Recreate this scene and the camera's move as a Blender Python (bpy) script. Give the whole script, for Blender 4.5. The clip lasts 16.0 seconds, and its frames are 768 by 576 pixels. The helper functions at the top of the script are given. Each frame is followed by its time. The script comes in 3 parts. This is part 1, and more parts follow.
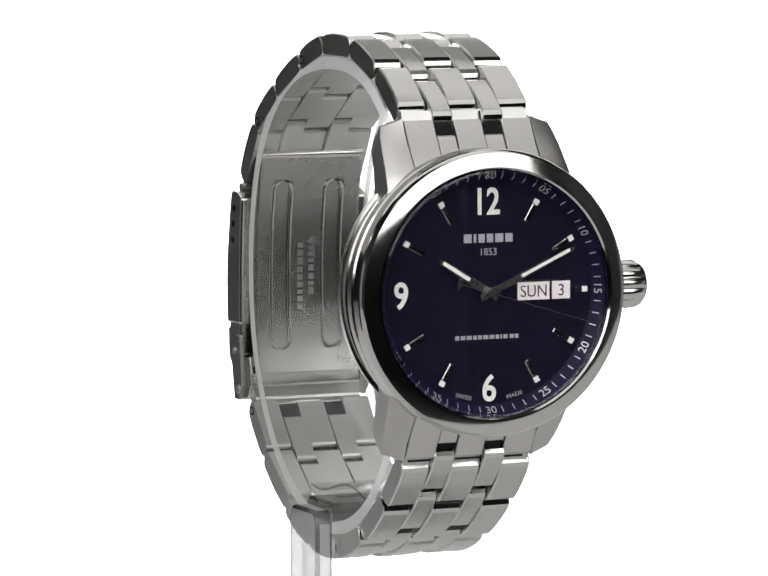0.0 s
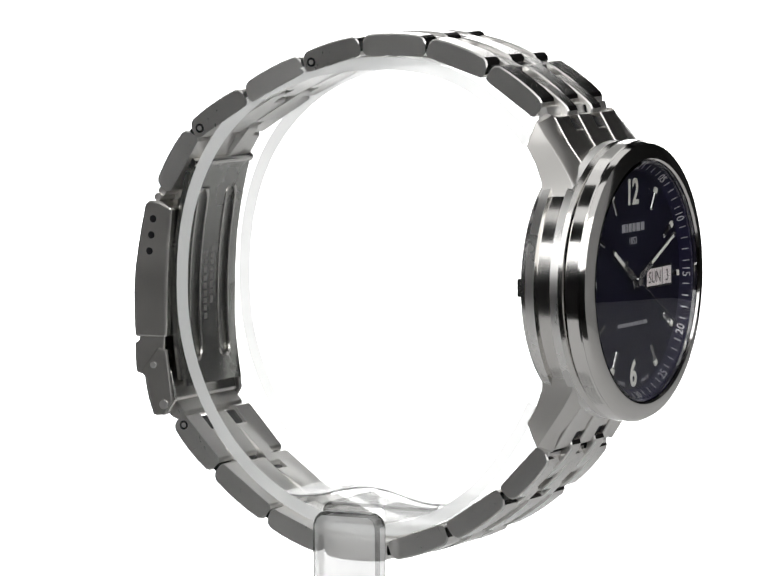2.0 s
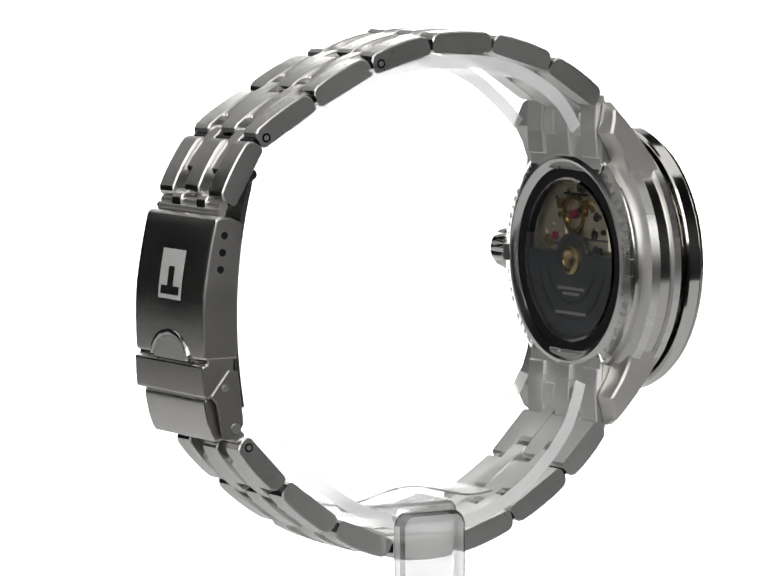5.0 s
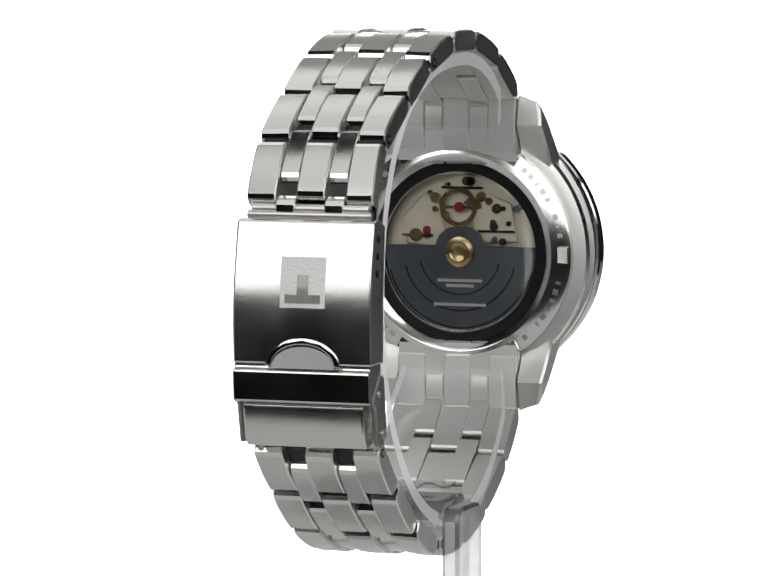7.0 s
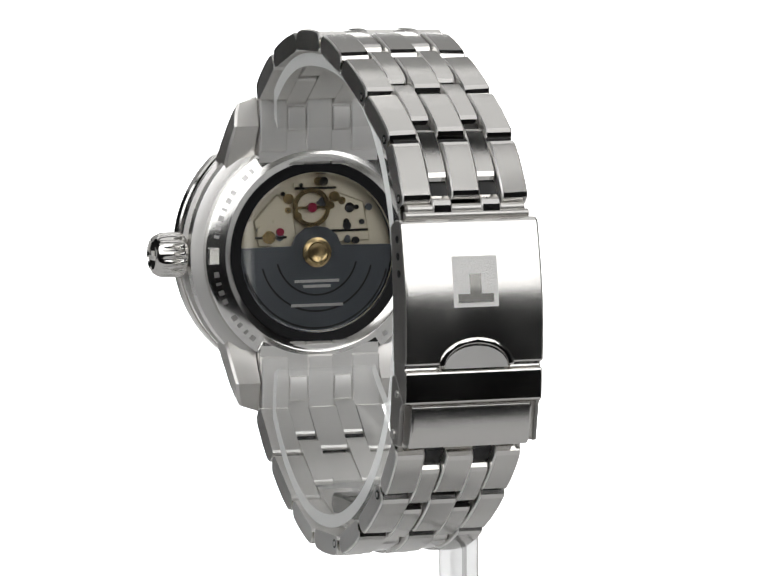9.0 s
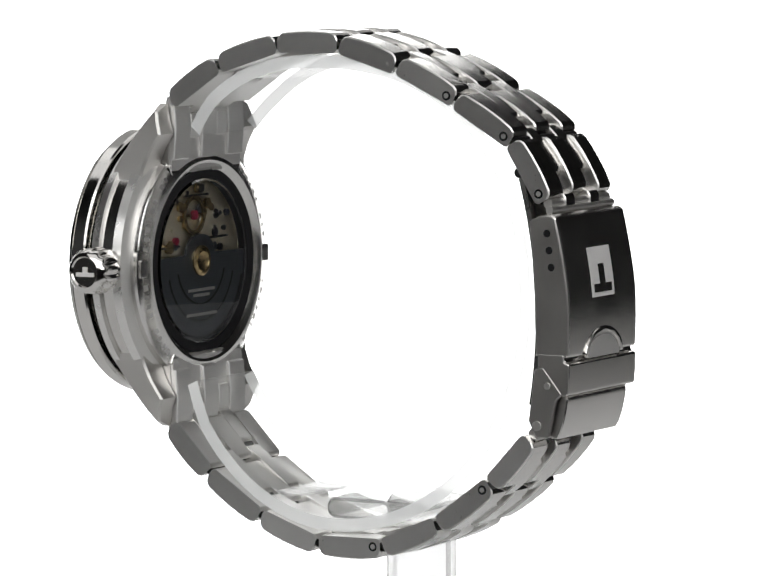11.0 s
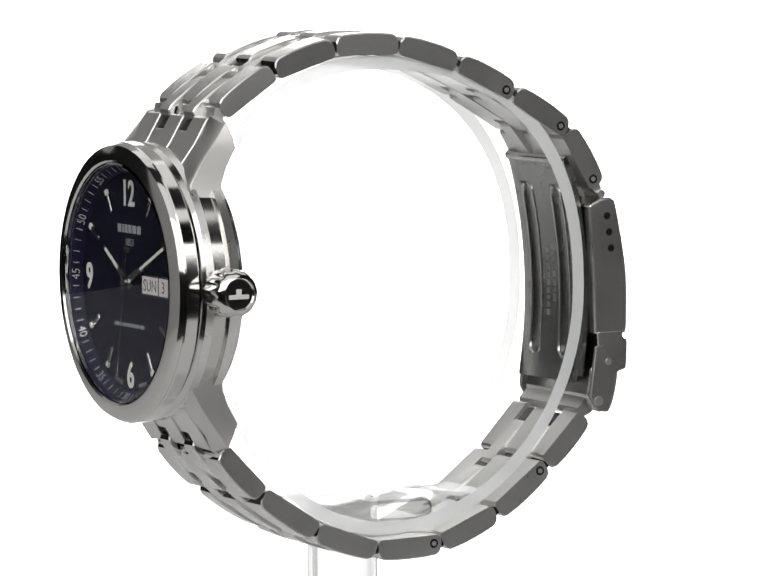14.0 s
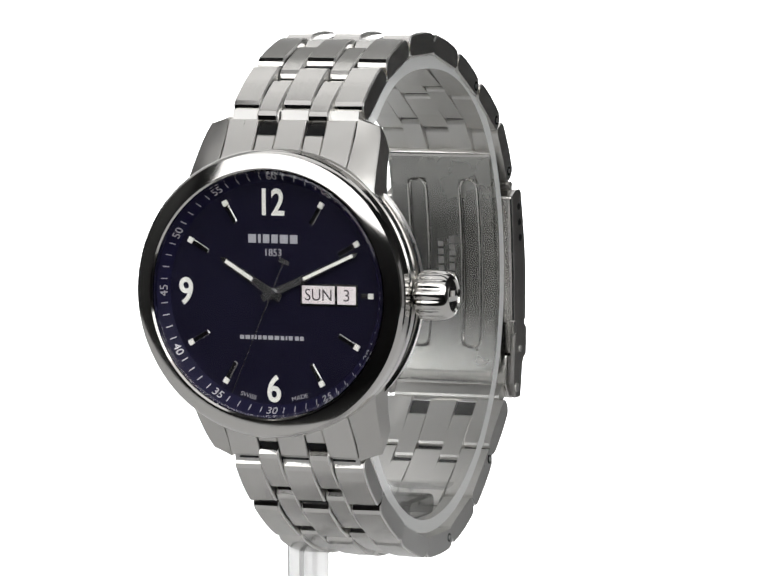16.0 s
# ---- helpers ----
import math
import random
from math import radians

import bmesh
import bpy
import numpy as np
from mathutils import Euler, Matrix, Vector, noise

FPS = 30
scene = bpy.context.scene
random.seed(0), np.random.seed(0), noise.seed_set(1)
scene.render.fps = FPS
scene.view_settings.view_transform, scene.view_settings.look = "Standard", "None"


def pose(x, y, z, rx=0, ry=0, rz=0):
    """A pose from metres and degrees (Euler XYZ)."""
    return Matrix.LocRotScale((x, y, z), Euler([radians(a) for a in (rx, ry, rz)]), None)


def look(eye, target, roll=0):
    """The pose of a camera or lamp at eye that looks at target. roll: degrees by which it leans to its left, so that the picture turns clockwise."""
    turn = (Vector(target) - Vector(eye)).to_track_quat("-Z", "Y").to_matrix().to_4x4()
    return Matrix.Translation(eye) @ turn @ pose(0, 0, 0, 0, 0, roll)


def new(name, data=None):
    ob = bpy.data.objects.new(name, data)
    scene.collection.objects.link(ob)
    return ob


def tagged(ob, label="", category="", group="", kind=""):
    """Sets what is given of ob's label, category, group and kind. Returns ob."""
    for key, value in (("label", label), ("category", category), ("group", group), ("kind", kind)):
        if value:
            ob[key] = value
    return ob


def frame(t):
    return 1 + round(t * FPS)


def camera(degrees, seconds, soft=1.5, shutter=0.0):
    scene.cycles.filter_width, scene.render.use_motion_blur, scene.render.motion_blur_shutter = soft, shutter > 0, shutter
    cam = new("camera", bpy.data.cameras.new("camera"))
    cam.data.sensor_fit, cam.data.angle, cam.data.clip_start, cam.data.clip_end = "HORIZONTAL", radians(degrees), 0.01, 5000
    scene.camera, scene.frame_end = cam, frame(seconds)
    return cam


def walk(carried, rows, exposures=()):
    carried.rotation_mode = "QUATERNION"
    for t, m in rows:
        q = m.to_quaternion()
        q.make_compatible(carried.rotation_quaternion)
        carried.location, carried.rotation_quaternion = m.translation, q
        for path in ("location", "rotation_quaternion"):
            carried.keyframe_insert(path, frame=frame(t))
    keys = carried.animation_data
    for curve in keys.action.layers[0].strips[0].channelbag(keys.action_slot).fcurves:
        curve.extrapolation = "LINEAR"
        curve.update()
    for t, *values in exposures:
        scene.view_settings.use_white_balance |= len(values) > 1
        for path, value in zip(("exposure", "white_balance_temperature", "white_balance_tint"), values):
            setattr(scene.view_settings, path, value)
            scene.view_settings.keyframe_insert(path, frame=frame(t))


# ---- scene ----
# ======== camera: stands still, looks slightly down on the turning watch ========
MM = 0.001
cam = camera(8.97, 16.0, soft=1.5)
EYE = (0.0001, -0.71503, 0.06525)
AIM = (0.0001, 0.0, 0.0)
walk(cam, [(0.0, look(EYE, AIM, -0.26)), (16.0, look(EYE, AIM, -0.26))])

# ======== light: softboxes out of view, set where the steel mirrors brightness ===
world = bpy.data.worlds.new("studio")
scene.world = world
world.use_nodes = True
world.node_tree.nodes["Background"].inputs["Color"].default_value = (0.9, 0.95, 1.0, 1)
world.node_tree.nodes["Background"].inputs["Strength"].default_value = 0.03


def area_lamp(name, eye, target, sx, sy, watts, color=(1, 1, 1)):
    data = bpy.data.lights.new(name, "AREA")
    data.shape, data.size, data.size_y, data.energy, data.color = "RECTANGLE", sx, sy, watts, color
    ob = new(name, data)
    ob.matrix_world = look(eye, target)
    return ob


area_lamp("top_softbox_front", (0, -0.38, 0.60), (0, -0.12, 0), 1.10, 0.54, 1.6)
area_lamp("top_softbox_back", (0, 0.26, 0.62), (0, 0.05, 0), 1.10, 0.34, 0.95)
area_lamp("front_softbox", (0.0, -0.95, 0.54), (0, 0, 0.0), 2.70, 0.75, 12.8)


# ======== materials ========
def material(name):
    m = bpy.data.materials.new(name)
    m.use_nodes = True
    nt = m.node_tree
    return m, nt, nt.nodes["Principled BSDF"]


def link(nt, a, b):
    nt.links.new(a, b)


def node(nt, kind, **values):
    n = nt.nodes.new(kind)
    for key, value in values.items():
        n.inputs[key].default_value = value
    return n


def coords(nt, scale, rot=(0, 0, 0)):
    tc = nt.nodes.new("ShaderNodeTexCoord")
    mp = node(nt, "ShaderNodeMapping", Scale=scale, Rotation=rot)
    link(nt, tc.outputs["Object"], mp.inputs["Vector"])
    return mp.outputs["Vector"]


def steel(name, color, rough, streak=(0, 0, 0), depth=0.0, smudge=0.03, relief=0.00003):
    """Stainless steel: streak gives the scale of the brushing in object space."""
    m, nt, p = material(name)
    p.inputs["Metallic"].default_value = 1.0
    p.inputs["Base Color"].default_value = (*color, 1)
    # handling marks: broad changes of the gloss
    n1 = node(nt, "ShaderNodeTexNoise", Scale=1.0, Detail=3.0, Roughness=0.6)
    link(nt, coords(nt, (160, 160, 160)), n1.inputs["Vector"])
    r1 = node(nt, "ShaderNodeMapRange")
    r1.inputs["From Min"].default_value, r1.inputs["From Max"].default_value = 0.3, 0.7
    r1.inputs["To Min"].default_value, r1.inputs["To Max"].default_value = max(rough - smudge, 0.02), rough + smudge
    link(nt, n1.outputs["Fac"], r1.inputs["Value"])
    if depth:
        n2 = node(nt, "ShaderNodeTexNoise", Scale=1.0, Detail=4.0, Roughness=0.7)
        link(nt, coords(nt, streak), n2.inputs["Vector"])
        b = node(nt, "ShaderNodeBump", Strength=depth, Distance=relief)
        link(nt, n2.outputs["Fac"], b.inputs["Height"])
        link(nt, b.outputs["Normal"], p.inputs["Normal"])
        mix = node(nt, "ShaderNodeMath")
        mix.operation = "MULTIPLY_ADD"
        mix.inputs[1].default_value, mix.inputs[2].default_value = 0.12, -0.06
        link(nt, n2.outputs["Fac"], mix.inputs[0])
        add = node(nt, "ShaderNodeMath")
        link(nt, mix.outputs[0], add.inputs[0])
        link(nt, r1.outputs["Result"], add.inputs[1])
        link(nt, add.outputs[0], p.inputs["Roughness"])
    else:
        link(nt, r1.outputs["Result"], p.inputs["Roughness"])
    return m


brushed = steel("brushed_steel", (0.655, 0.64, 0.615), 0.14, (9000, 300, 300), 0.35)
back_satin = steel("satin_case_back", (0.83, 0.82, 0.80), 0.46, (2500, 300, 2500), 0.08)
back_polish = steel("polished_case_back", (0.72, 0.71, 0.69), 0.17, (300, 300, 300), 0.3, smudge=0.06)
blade_satin = steel("blade_satin_steel", (0.47, 0.47, 0.45), 0.25, smudge=0.04)
bezel_satin = steel("bezel_polished_steel", (0.70, 0.685, 0.66), 0.09)
brushed_side = steel("brushed_steel_flank", (0.82, 0.81, 0.79), 0.30, (900, 2600, 900), 0.10, smudge=0.015)
end_brushed = steel("brushed_end_link_steel", (0.70, 0.685, 0.66), 0.32, (9000, 300, 300), 0.2)
clasp_brushed = steel("brushed_clasp_steel", (0.70, 0.685, 0.66), 0.19, (9000, 300, 300), 0.3)
# Clasp steel made darker to carry the reflection on the emblem bars.
emblem_steel = steel("brushed_emblem_dark_reflection", (0.27, 0.265, 0.25), 0.24, (9000, 300, 300), 0.3)
edge_polish = steel("polished_steel_edge", (0.80, 0.79, 0.77), 0.34)
rail_satin = steel("satin_case_rail", (0.80, 0.79, 0.77), 0.28, smudge=0.02)
case_polish = steel("polished_case_steel", (0.68, 0.665, 0.64), 0.13)
# Darker than the clasp steel: the flanks' dark reflection is in this colour.
clasp_side = steel("darkened_clasp_flank", (0.40, 0.39, 0.375), 0.38, (600, 5000, 300), 0.06, smudge=0.04)
polished = steel("polished_steel", (0.74, 0.725, 0.70), 0.10)
satin = steel("satin_steel", (0.66, 0.645, 0.62), 0.40, (300, 9000, 300), 0.06)
# Near-black: the shade inside the link gaps is put into this steel's colour.
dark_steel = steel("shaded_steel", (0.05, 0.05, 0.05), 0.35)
frosted = steel("frosted_steel", (0.90, 0.89, 0.87), 0.6, (2600, 2600, 2600), 0.8, relief=0.0003)
frosted.node_tree.nodes["Principled BSDF"].inputs["Metallic"].default_value = 0.7
rotor_steel = steel("grey_rotor", (0.13, 0.14, 0.155), 0.32, (300, 300, 9000), 0.2)
cream_metal = steel("nickel_plate", (0.52, 0.48, 0.38), 0.48, (2500, 2500, 2500), 0.6)
engraved = steel("engraved_steel", (0.55, 0.54, 0.53), 0.36)
link_back = steel("satin_link_back", (0.74, 0.73, 0.71), 0.36, (2600, 500, 500), 0.12)
gold = steel("gold", (0.50, 0.38, 0.20), 0.22)


def plain(name, color, rough, metal=0.0, grain=0.15, scale=700.0, coat=0.0, gloss=0.5):
    m, nt, p = material(name)
    n = node(nt, "ShaderNodeTexNoise", Scale=1.0, Detail=3.0)
    link(nt, coords(nt, (scale,) * 3), n.inputs["Vector"])
    ramp = nt.nodes.new("ShaderNodeMapRange")
    ramp.inputs["To Min"].default_value, ramp.inputs["To Max"].default_value = 1 - grain, 1 + grain
    link(nt, n.outputs["Fac"], ramp.inputs["Value"])
    mul = nt.nodes.new("ShaderNodeVectorMath")
    mul.operation = "SCALE"
    mul.inputs[0].default_value = color
    link(nt, ramp.outputs["Result"], mul.inputs["Scale"])
    link(nt, mul.outputs["Vector"], p.inputs["Base Color"])
    p.inputs["Roughness"].default_value, p.inputs["Metallic"].default_value = rough, metal
    p.inputs["Coat Weight"].default_value = coat
    p.inputs["Specular IOR Level"].default_value = gloss
    return m


navy = plain("navy_dial", (0.0050, 0.0041, 0.0148), 0.5, 0.0, 0.06, 2500, gloss=0.1)
rehaut_blue = plain("navy_flange", (0.008, 0.007, 0.027), 0.4, 0.0, 0.12, 2500, gloss=0.15)
silver_print = plain("silver_print", (0.60, 0.60, 0.62), 0.42, 0.75)
grey_print = plain("grey_print", (0.36, 0.36, 0.39), 0.5)
lume = plain("pale_lume", (0.82, 0.82, 0.76), 0.6)
date_white = plain("date_disc_white", (0.80, 0.74, 0.74), 0.6)
date_black = plain("date_print_dark", (0.05, 0.035, 0.04), 0.5)
# The gasket's own black; also painted in for shade in holes and recesses.
black_gap = plain("black_gasket_and_hole_shade", (0.007, 0.007, 0.008), 0.5, gloss=0.2)
ruby = plain("ruby", (0.14, 0.015, 0.03), 0.15)
pointer_steel = steel("pointer_steel", (0.60, 0.60, 0.60), 0.18)
hand_steel = steel("hand_steel", (0.55, 0.55, 0.55), 0.09)
white_cloth = plain("white_table", (0.62, 0.62, 0.62), 0.8, 0.0, 0.04, 60)
grey_board = plain("grey_board", (0.42, 0.42, 0.42), 0.8, 0.0, 0.05, 20)
pale_board = plain("pale_board", (0.45, 0.45, 0.445), 0.8, 0.0, 0.05, 20)
room_grey = plain("dark_grey_paint", (0.06, 0.06, 0.06), 0.8, 0.0, 0.2, 6)


def clear(name, ior, rough=0.0, tint=(1, 1, 1)):
    m, nt, p = material(name)
    p.inputs["Base Color"].default_value = (*tint, 1)
    p.inputs["Transmission Weight"].default_value = 1.0
    p.inputs["IOR"].default_value = ior
    p.inputs["Roughness"].default_value = rough
    return m


sapphire = clear("sapphire_crystal", 1.5)


def clear_sheet(name, tint, face, edge, power, rough, haze=0.0):
    """Clear sheet plastic: lets light straight through, glossier towards its edges."""
    m, nt, p = material(name)
    tr = node(nt, "ShaderNodeBsdfTransparent", Color=(*tint, 1))
    gl = node(nt, "ShaderNodeBsdfGlossy", Roughness=rough)
    lw = node(nt, "ShaderNodeLayerWeight", Blend=0.5)
    pw = node(nt, "ShaderNodeMath")
    pw.operation = "POWER"
    pw.inputs[1].default_value = power
    link(nt, lw.outputs["Facing"], pw.inputs[0])
    fr = node(nt, "ShaderNodeMath")
    fr.operation = "MULTIPLY_ADD"
    fr.inputs[1].default_value, fr.inputs[2].default_value = edge, face
    link(nt, pw.outputs[0], fr.inputs[0])
    n = node(nt, "ShaderNodeTexNoise", Scale=1.0, Detail=2.0)
    link(nt, coords(nt, (140, 140, 140)), n.inputs["Vector"])
    bp = node(nt, "ShaderNodeBump", Strength=0.25, Distance=0.0003)
    link(nt, n.outputs["Fac"], bp.inputs["Height"])
    link(nt, bp.outputs["Normal"], gl.inputs["Normal"])
    mx = nt.nodes.new("ShaderNodeMixShader")
    link(nt, fr.outputs[0], mx.inputs[0])
    link(nt, tr.outputs["BSDF"], mx.inputs[1])
    # faint milkiness: scatters the light that comes from behind
    milk = node(nt, "ShaderNodeBsdfTranslucent", Color=(0.97, 0.97, 0.97, 1))
    hz = node(nt, "ShaderNodeMixShader", Fac=haze)
    link(nt, gl.outputs["BSDF"], hz.inputs[1])
    link(nt, milk.outputs["BSDF"], hz.inputs[2])
    link(nt, hz.outputs["Shader"], mx.inputs[2])
    link(nt, mx.outputs["Shader"], nt.nodes["Material Output"].inputs["Surface"])
    return m


acrylic = clear_sheet("clear_acrylic", (0.992, 0.992, 0.99), 0.045, 0.35, 4.0, 0.14, 0.35)
acrylic_post = clear_sheet("clear_acrylic_post", (0.86, 0.86, 0.858), 0.42, 0.3, 2.2, 0.3, 0.9)
# Grey tints of rim and wave paint the dark lines refraction leaves at edges.
acrylic_rim = clear_sheet("tinted_acrylic_rim", (0.40, 0.40, 0.397), 0.06, 0.12, 2.0, 0.2)
acrylic_plate = clear_sheet("clear_acrylic_plate", (0.99, 0.99, 0.988), 0.06, 0.7, 2.5, 0.12, 0.3)
acrylic_wave = clear_sheet("tinted_acrylic_wave", (0.56, 0.56, 0.556), 0.06, 0.2, 2.0, 0.2)

# White scatter in the cuff's edges stands in for light piped through the acrylic.
sawn_lit_acrylic, _nt, _p = material("sawn_edge_piped_light")
_p.inputs["Base Color"].default_value = (0.97, 0.98, 0.97, 1)
_p.inputs["Roughness"].default_value = 0.35
_p.inputs["Transmission Weight"].default_value = 1.0
_p.inputs["IOR"].default_value = 1.12
_tr = node(_nt, "ShaderNodeBsdfTranslucent", Color=(0.98, 0.99, 0.98, 1))
_df = node(_nt, "ShaderNodeBsdfDiffuse", Color=(0.98, 0.99, 0.98, 1))
_m2 = node(_nt, "ShaderNodeMixShader", Fac=0.85)
_mx = node(_nt, "ShaderNodeMixShader", Fac=0.92)
link(_nt, _tr.outputs["BSDF"], _m2.inputs[1])
link(_nt, _df.outputs["BSDF"], _m2.inputs[2])
_ns = node(_nt, "ShaderNodeTexNoise", Scale=1.0, Detail=3.0)
link(_nt, coords(_nt, (900, 900, 900)), _ns.inputs["Vector"])
_bp = node(_nt, "ShaderNodeBump", Strength=0.4, Distance=0.0001)
link(_nt, _ns.outputs["Fac"], _bp.inputs["Height"])
link(_nt, _bp.outputs["Normal"], _p.inputs["Normal"])
link(_nt, _p.outputs["BSDF"], _mx.inputs[1])
link(_nt, _m2.outputs["Shader"], _mx.inputs[2])
_cl = node(_nt, "ShaderNodeBsdfTransparent", Color=(0.98, 0.98, 0.98, 1))
_m3 = node(_nt, "ShaderNodeMixShader", Fac=0.82)
link(_nt, _cl.outputs["BSDF"], _m3.inputs[1])
link(_nt, _mx.outputs["Shader"], _m3.inputs[2])
link(_nt, _m3.outputs["Shader"], _nt.nodes["Material Output"].inputs["Surface"])

# The emission stands in for the overexposed white of the background.
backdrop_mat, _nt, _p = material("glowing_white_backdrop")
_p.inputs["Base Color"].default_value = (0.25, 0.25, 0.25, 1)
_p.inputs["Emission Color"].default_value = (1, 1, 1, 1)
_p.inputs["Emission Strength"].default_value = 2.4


# ======== mesh helpers ========
def part(name, bm, mat, parent, label="", smooth=0.0):
    """One mesh object under a thing or part. smooth: the angle below which faces shade smoothly."""
    me = bpy.data.meshes.new(name)
    bmesh.ops.recalc_face_normals(bm, faces=bm.faces[:])
    if smooth:
        for f in bm.faces:
            f.smooth = True
        for e in bm.edges:
            e.smooth = len(e.link_faces) == 2 and e.calc_face_angle(0) < radians(smooth)
    bm.to_mesh(me)
    bm.free()
    me.materials.append(mat)
    ob = new(name, me)
    if parent is not None:
        ob.parent = parent
    if label:
        tagged(ob, label)
    return ob


def prism(bm, outline, u, v, w, depth0, depth1, origin=(0, 0, 0)):
    """A prism on an outline of (a, b) pairs in the plane u, v, from depth0 to depth1 along w. All in millimetres."""
    u, v, w, o = Vector(u), Vector(v), Vector(w), Vector(origin)
    rings = []
    for d in (depth0, depth1):
        rings.append([bm.verts.new((o + u * a + v * b + w * d) * MM) for a, b in outline])
    n = len(outline)
    faces = [bm.faces.new(rings[0]), bm.faces.new(list(reversed(rings[1])))]
    for i in range(n):
        faces.append(bm.faces.new((rings[0][i], rings[1][i], rings[1][(i + 1) % n], rings[0][(i + 1) % n])))
    return faces


def bevel(bm, width, segments=2, angle=25):
    bmesh.ops.recalc_face_normals(bm, faces=bm.faces[:])
    bm.normal_update()
    es = [e for e in bm.edges if len(e.link_faces) == 2 and e.calc_face_angle(0) > radians(angle)]
    bmesh.ops.bevel(bm, geom=es, offset=width * MM, segments=segments, profile=0.5, affect="EDGES", clamp_overlap=True)


CZ = 2.75  # height of the case's centre


def lathe(bm, profile, steps=96, axis="y", centre=(0, 0, CZ), closed=True, wave=None):
    """Turn a profile of (radius, along) pairs about the axis. wave(angle) scales the radius."""
    rings = []
    c = Vector(centre)
    for k in range(steps):
        a = 2 * math.pi * k / steps
        ring = []
        for r, h in profile:
            rr = r * (wave(a, r, h) if wave else 1)
            if axis == "y":
                p = Vector((math.sin(a) * rr, h, math.cos(a) * rr))
            else:
                p = Vector((h, math.sin(a) * rr, math.cos(a) * rr))
            ring.append(bm.verts.new((p + c) * MM))
        rings.append(ring)
    n = len(profile)
    for k in range(steps):
        a, b = rings[k], rings[(k + 1) % steps]
        for i in range(n if closed else n - 1):
            j = (i + 1) % n
            bm.faces.new((a[i], a[j], b[j], b[i]))
    if not closed:
        for i in (0, n - 1):
            if profile[i][0] > 1e-6:
                bm.faces.new([r[i] for r in rings])
    bmesh.ops.remove_doubles(bm, verts=bm.verts[:], dist=1e-7)


def box(bm, lo, hi):
    prism(bm, [(lo[0], lo[2]), (hi[0], lo[2]), (hi[0], hi[2]), (lo[0], hi[2])], (1, 0, 0), (0, 0, 1), (0, 1, 0), lo[1], hi[1])


def disc_pin(bm, centre, r, h, axis=(1, 0, 0), steps=14):
    """A short cylinder along an axis."""
    ax = Vector(axis).normalized()
    u = ax.orthogonal().normalized()
    v = ax.cross(u)
    prism(bm, [(math.cos(2 * math.pi * k / steps) * r, math.sin(2 * math.pi * k / steps) * r) for k in range(steps)], u, v, ax, -h / 2, h / 2, centre)


def letters(name, body, size, mat, parent, matrix, thick=0.03, width=1.0, label="", bold=0.0):
    """Lettering as a mesh, lying in the plane of the matrix, centred."""
    cu = bpy.data.curves.new(name, "FONT")
    cu.body, cu.size, cu.extrude, cu.offset = body, size * MM, thick * MM, bold * MM
    cu.align_x, cu.align_y = "CENTER", "CENTER"
    cu.resolution_u = 4
    tmp = bpy.data.objects.new(name, cu)
    scene.collection.objects.link(tmp)
    dg = bpy.context.evaluated_depsgraph_get()
    me = bpy.data.meshes.new_from_object(tmp.evaluated_get(dg))
    bpy.data.objects.remove(tmp)
    bpy.data.curves.remove(cu)
    xs = [v.co.x for v in me.vertices]
    ys = [v.co.y for v in me.vertices]
    mid = Vector(((min(xs) + max(xs)) / 2, (min(ys) + max(ys)) / 2, 0))
    me.transform(matrix @ Matrix.Diagonal((width, 1, 1, 1)) @ Matrix.Translation(-mid))
    me.materials.clear()
    me.materials.append(mat)
    ob = new(name, me)
    ob.parent = parent
    if label:
        tagged(ob, label)
    return ob


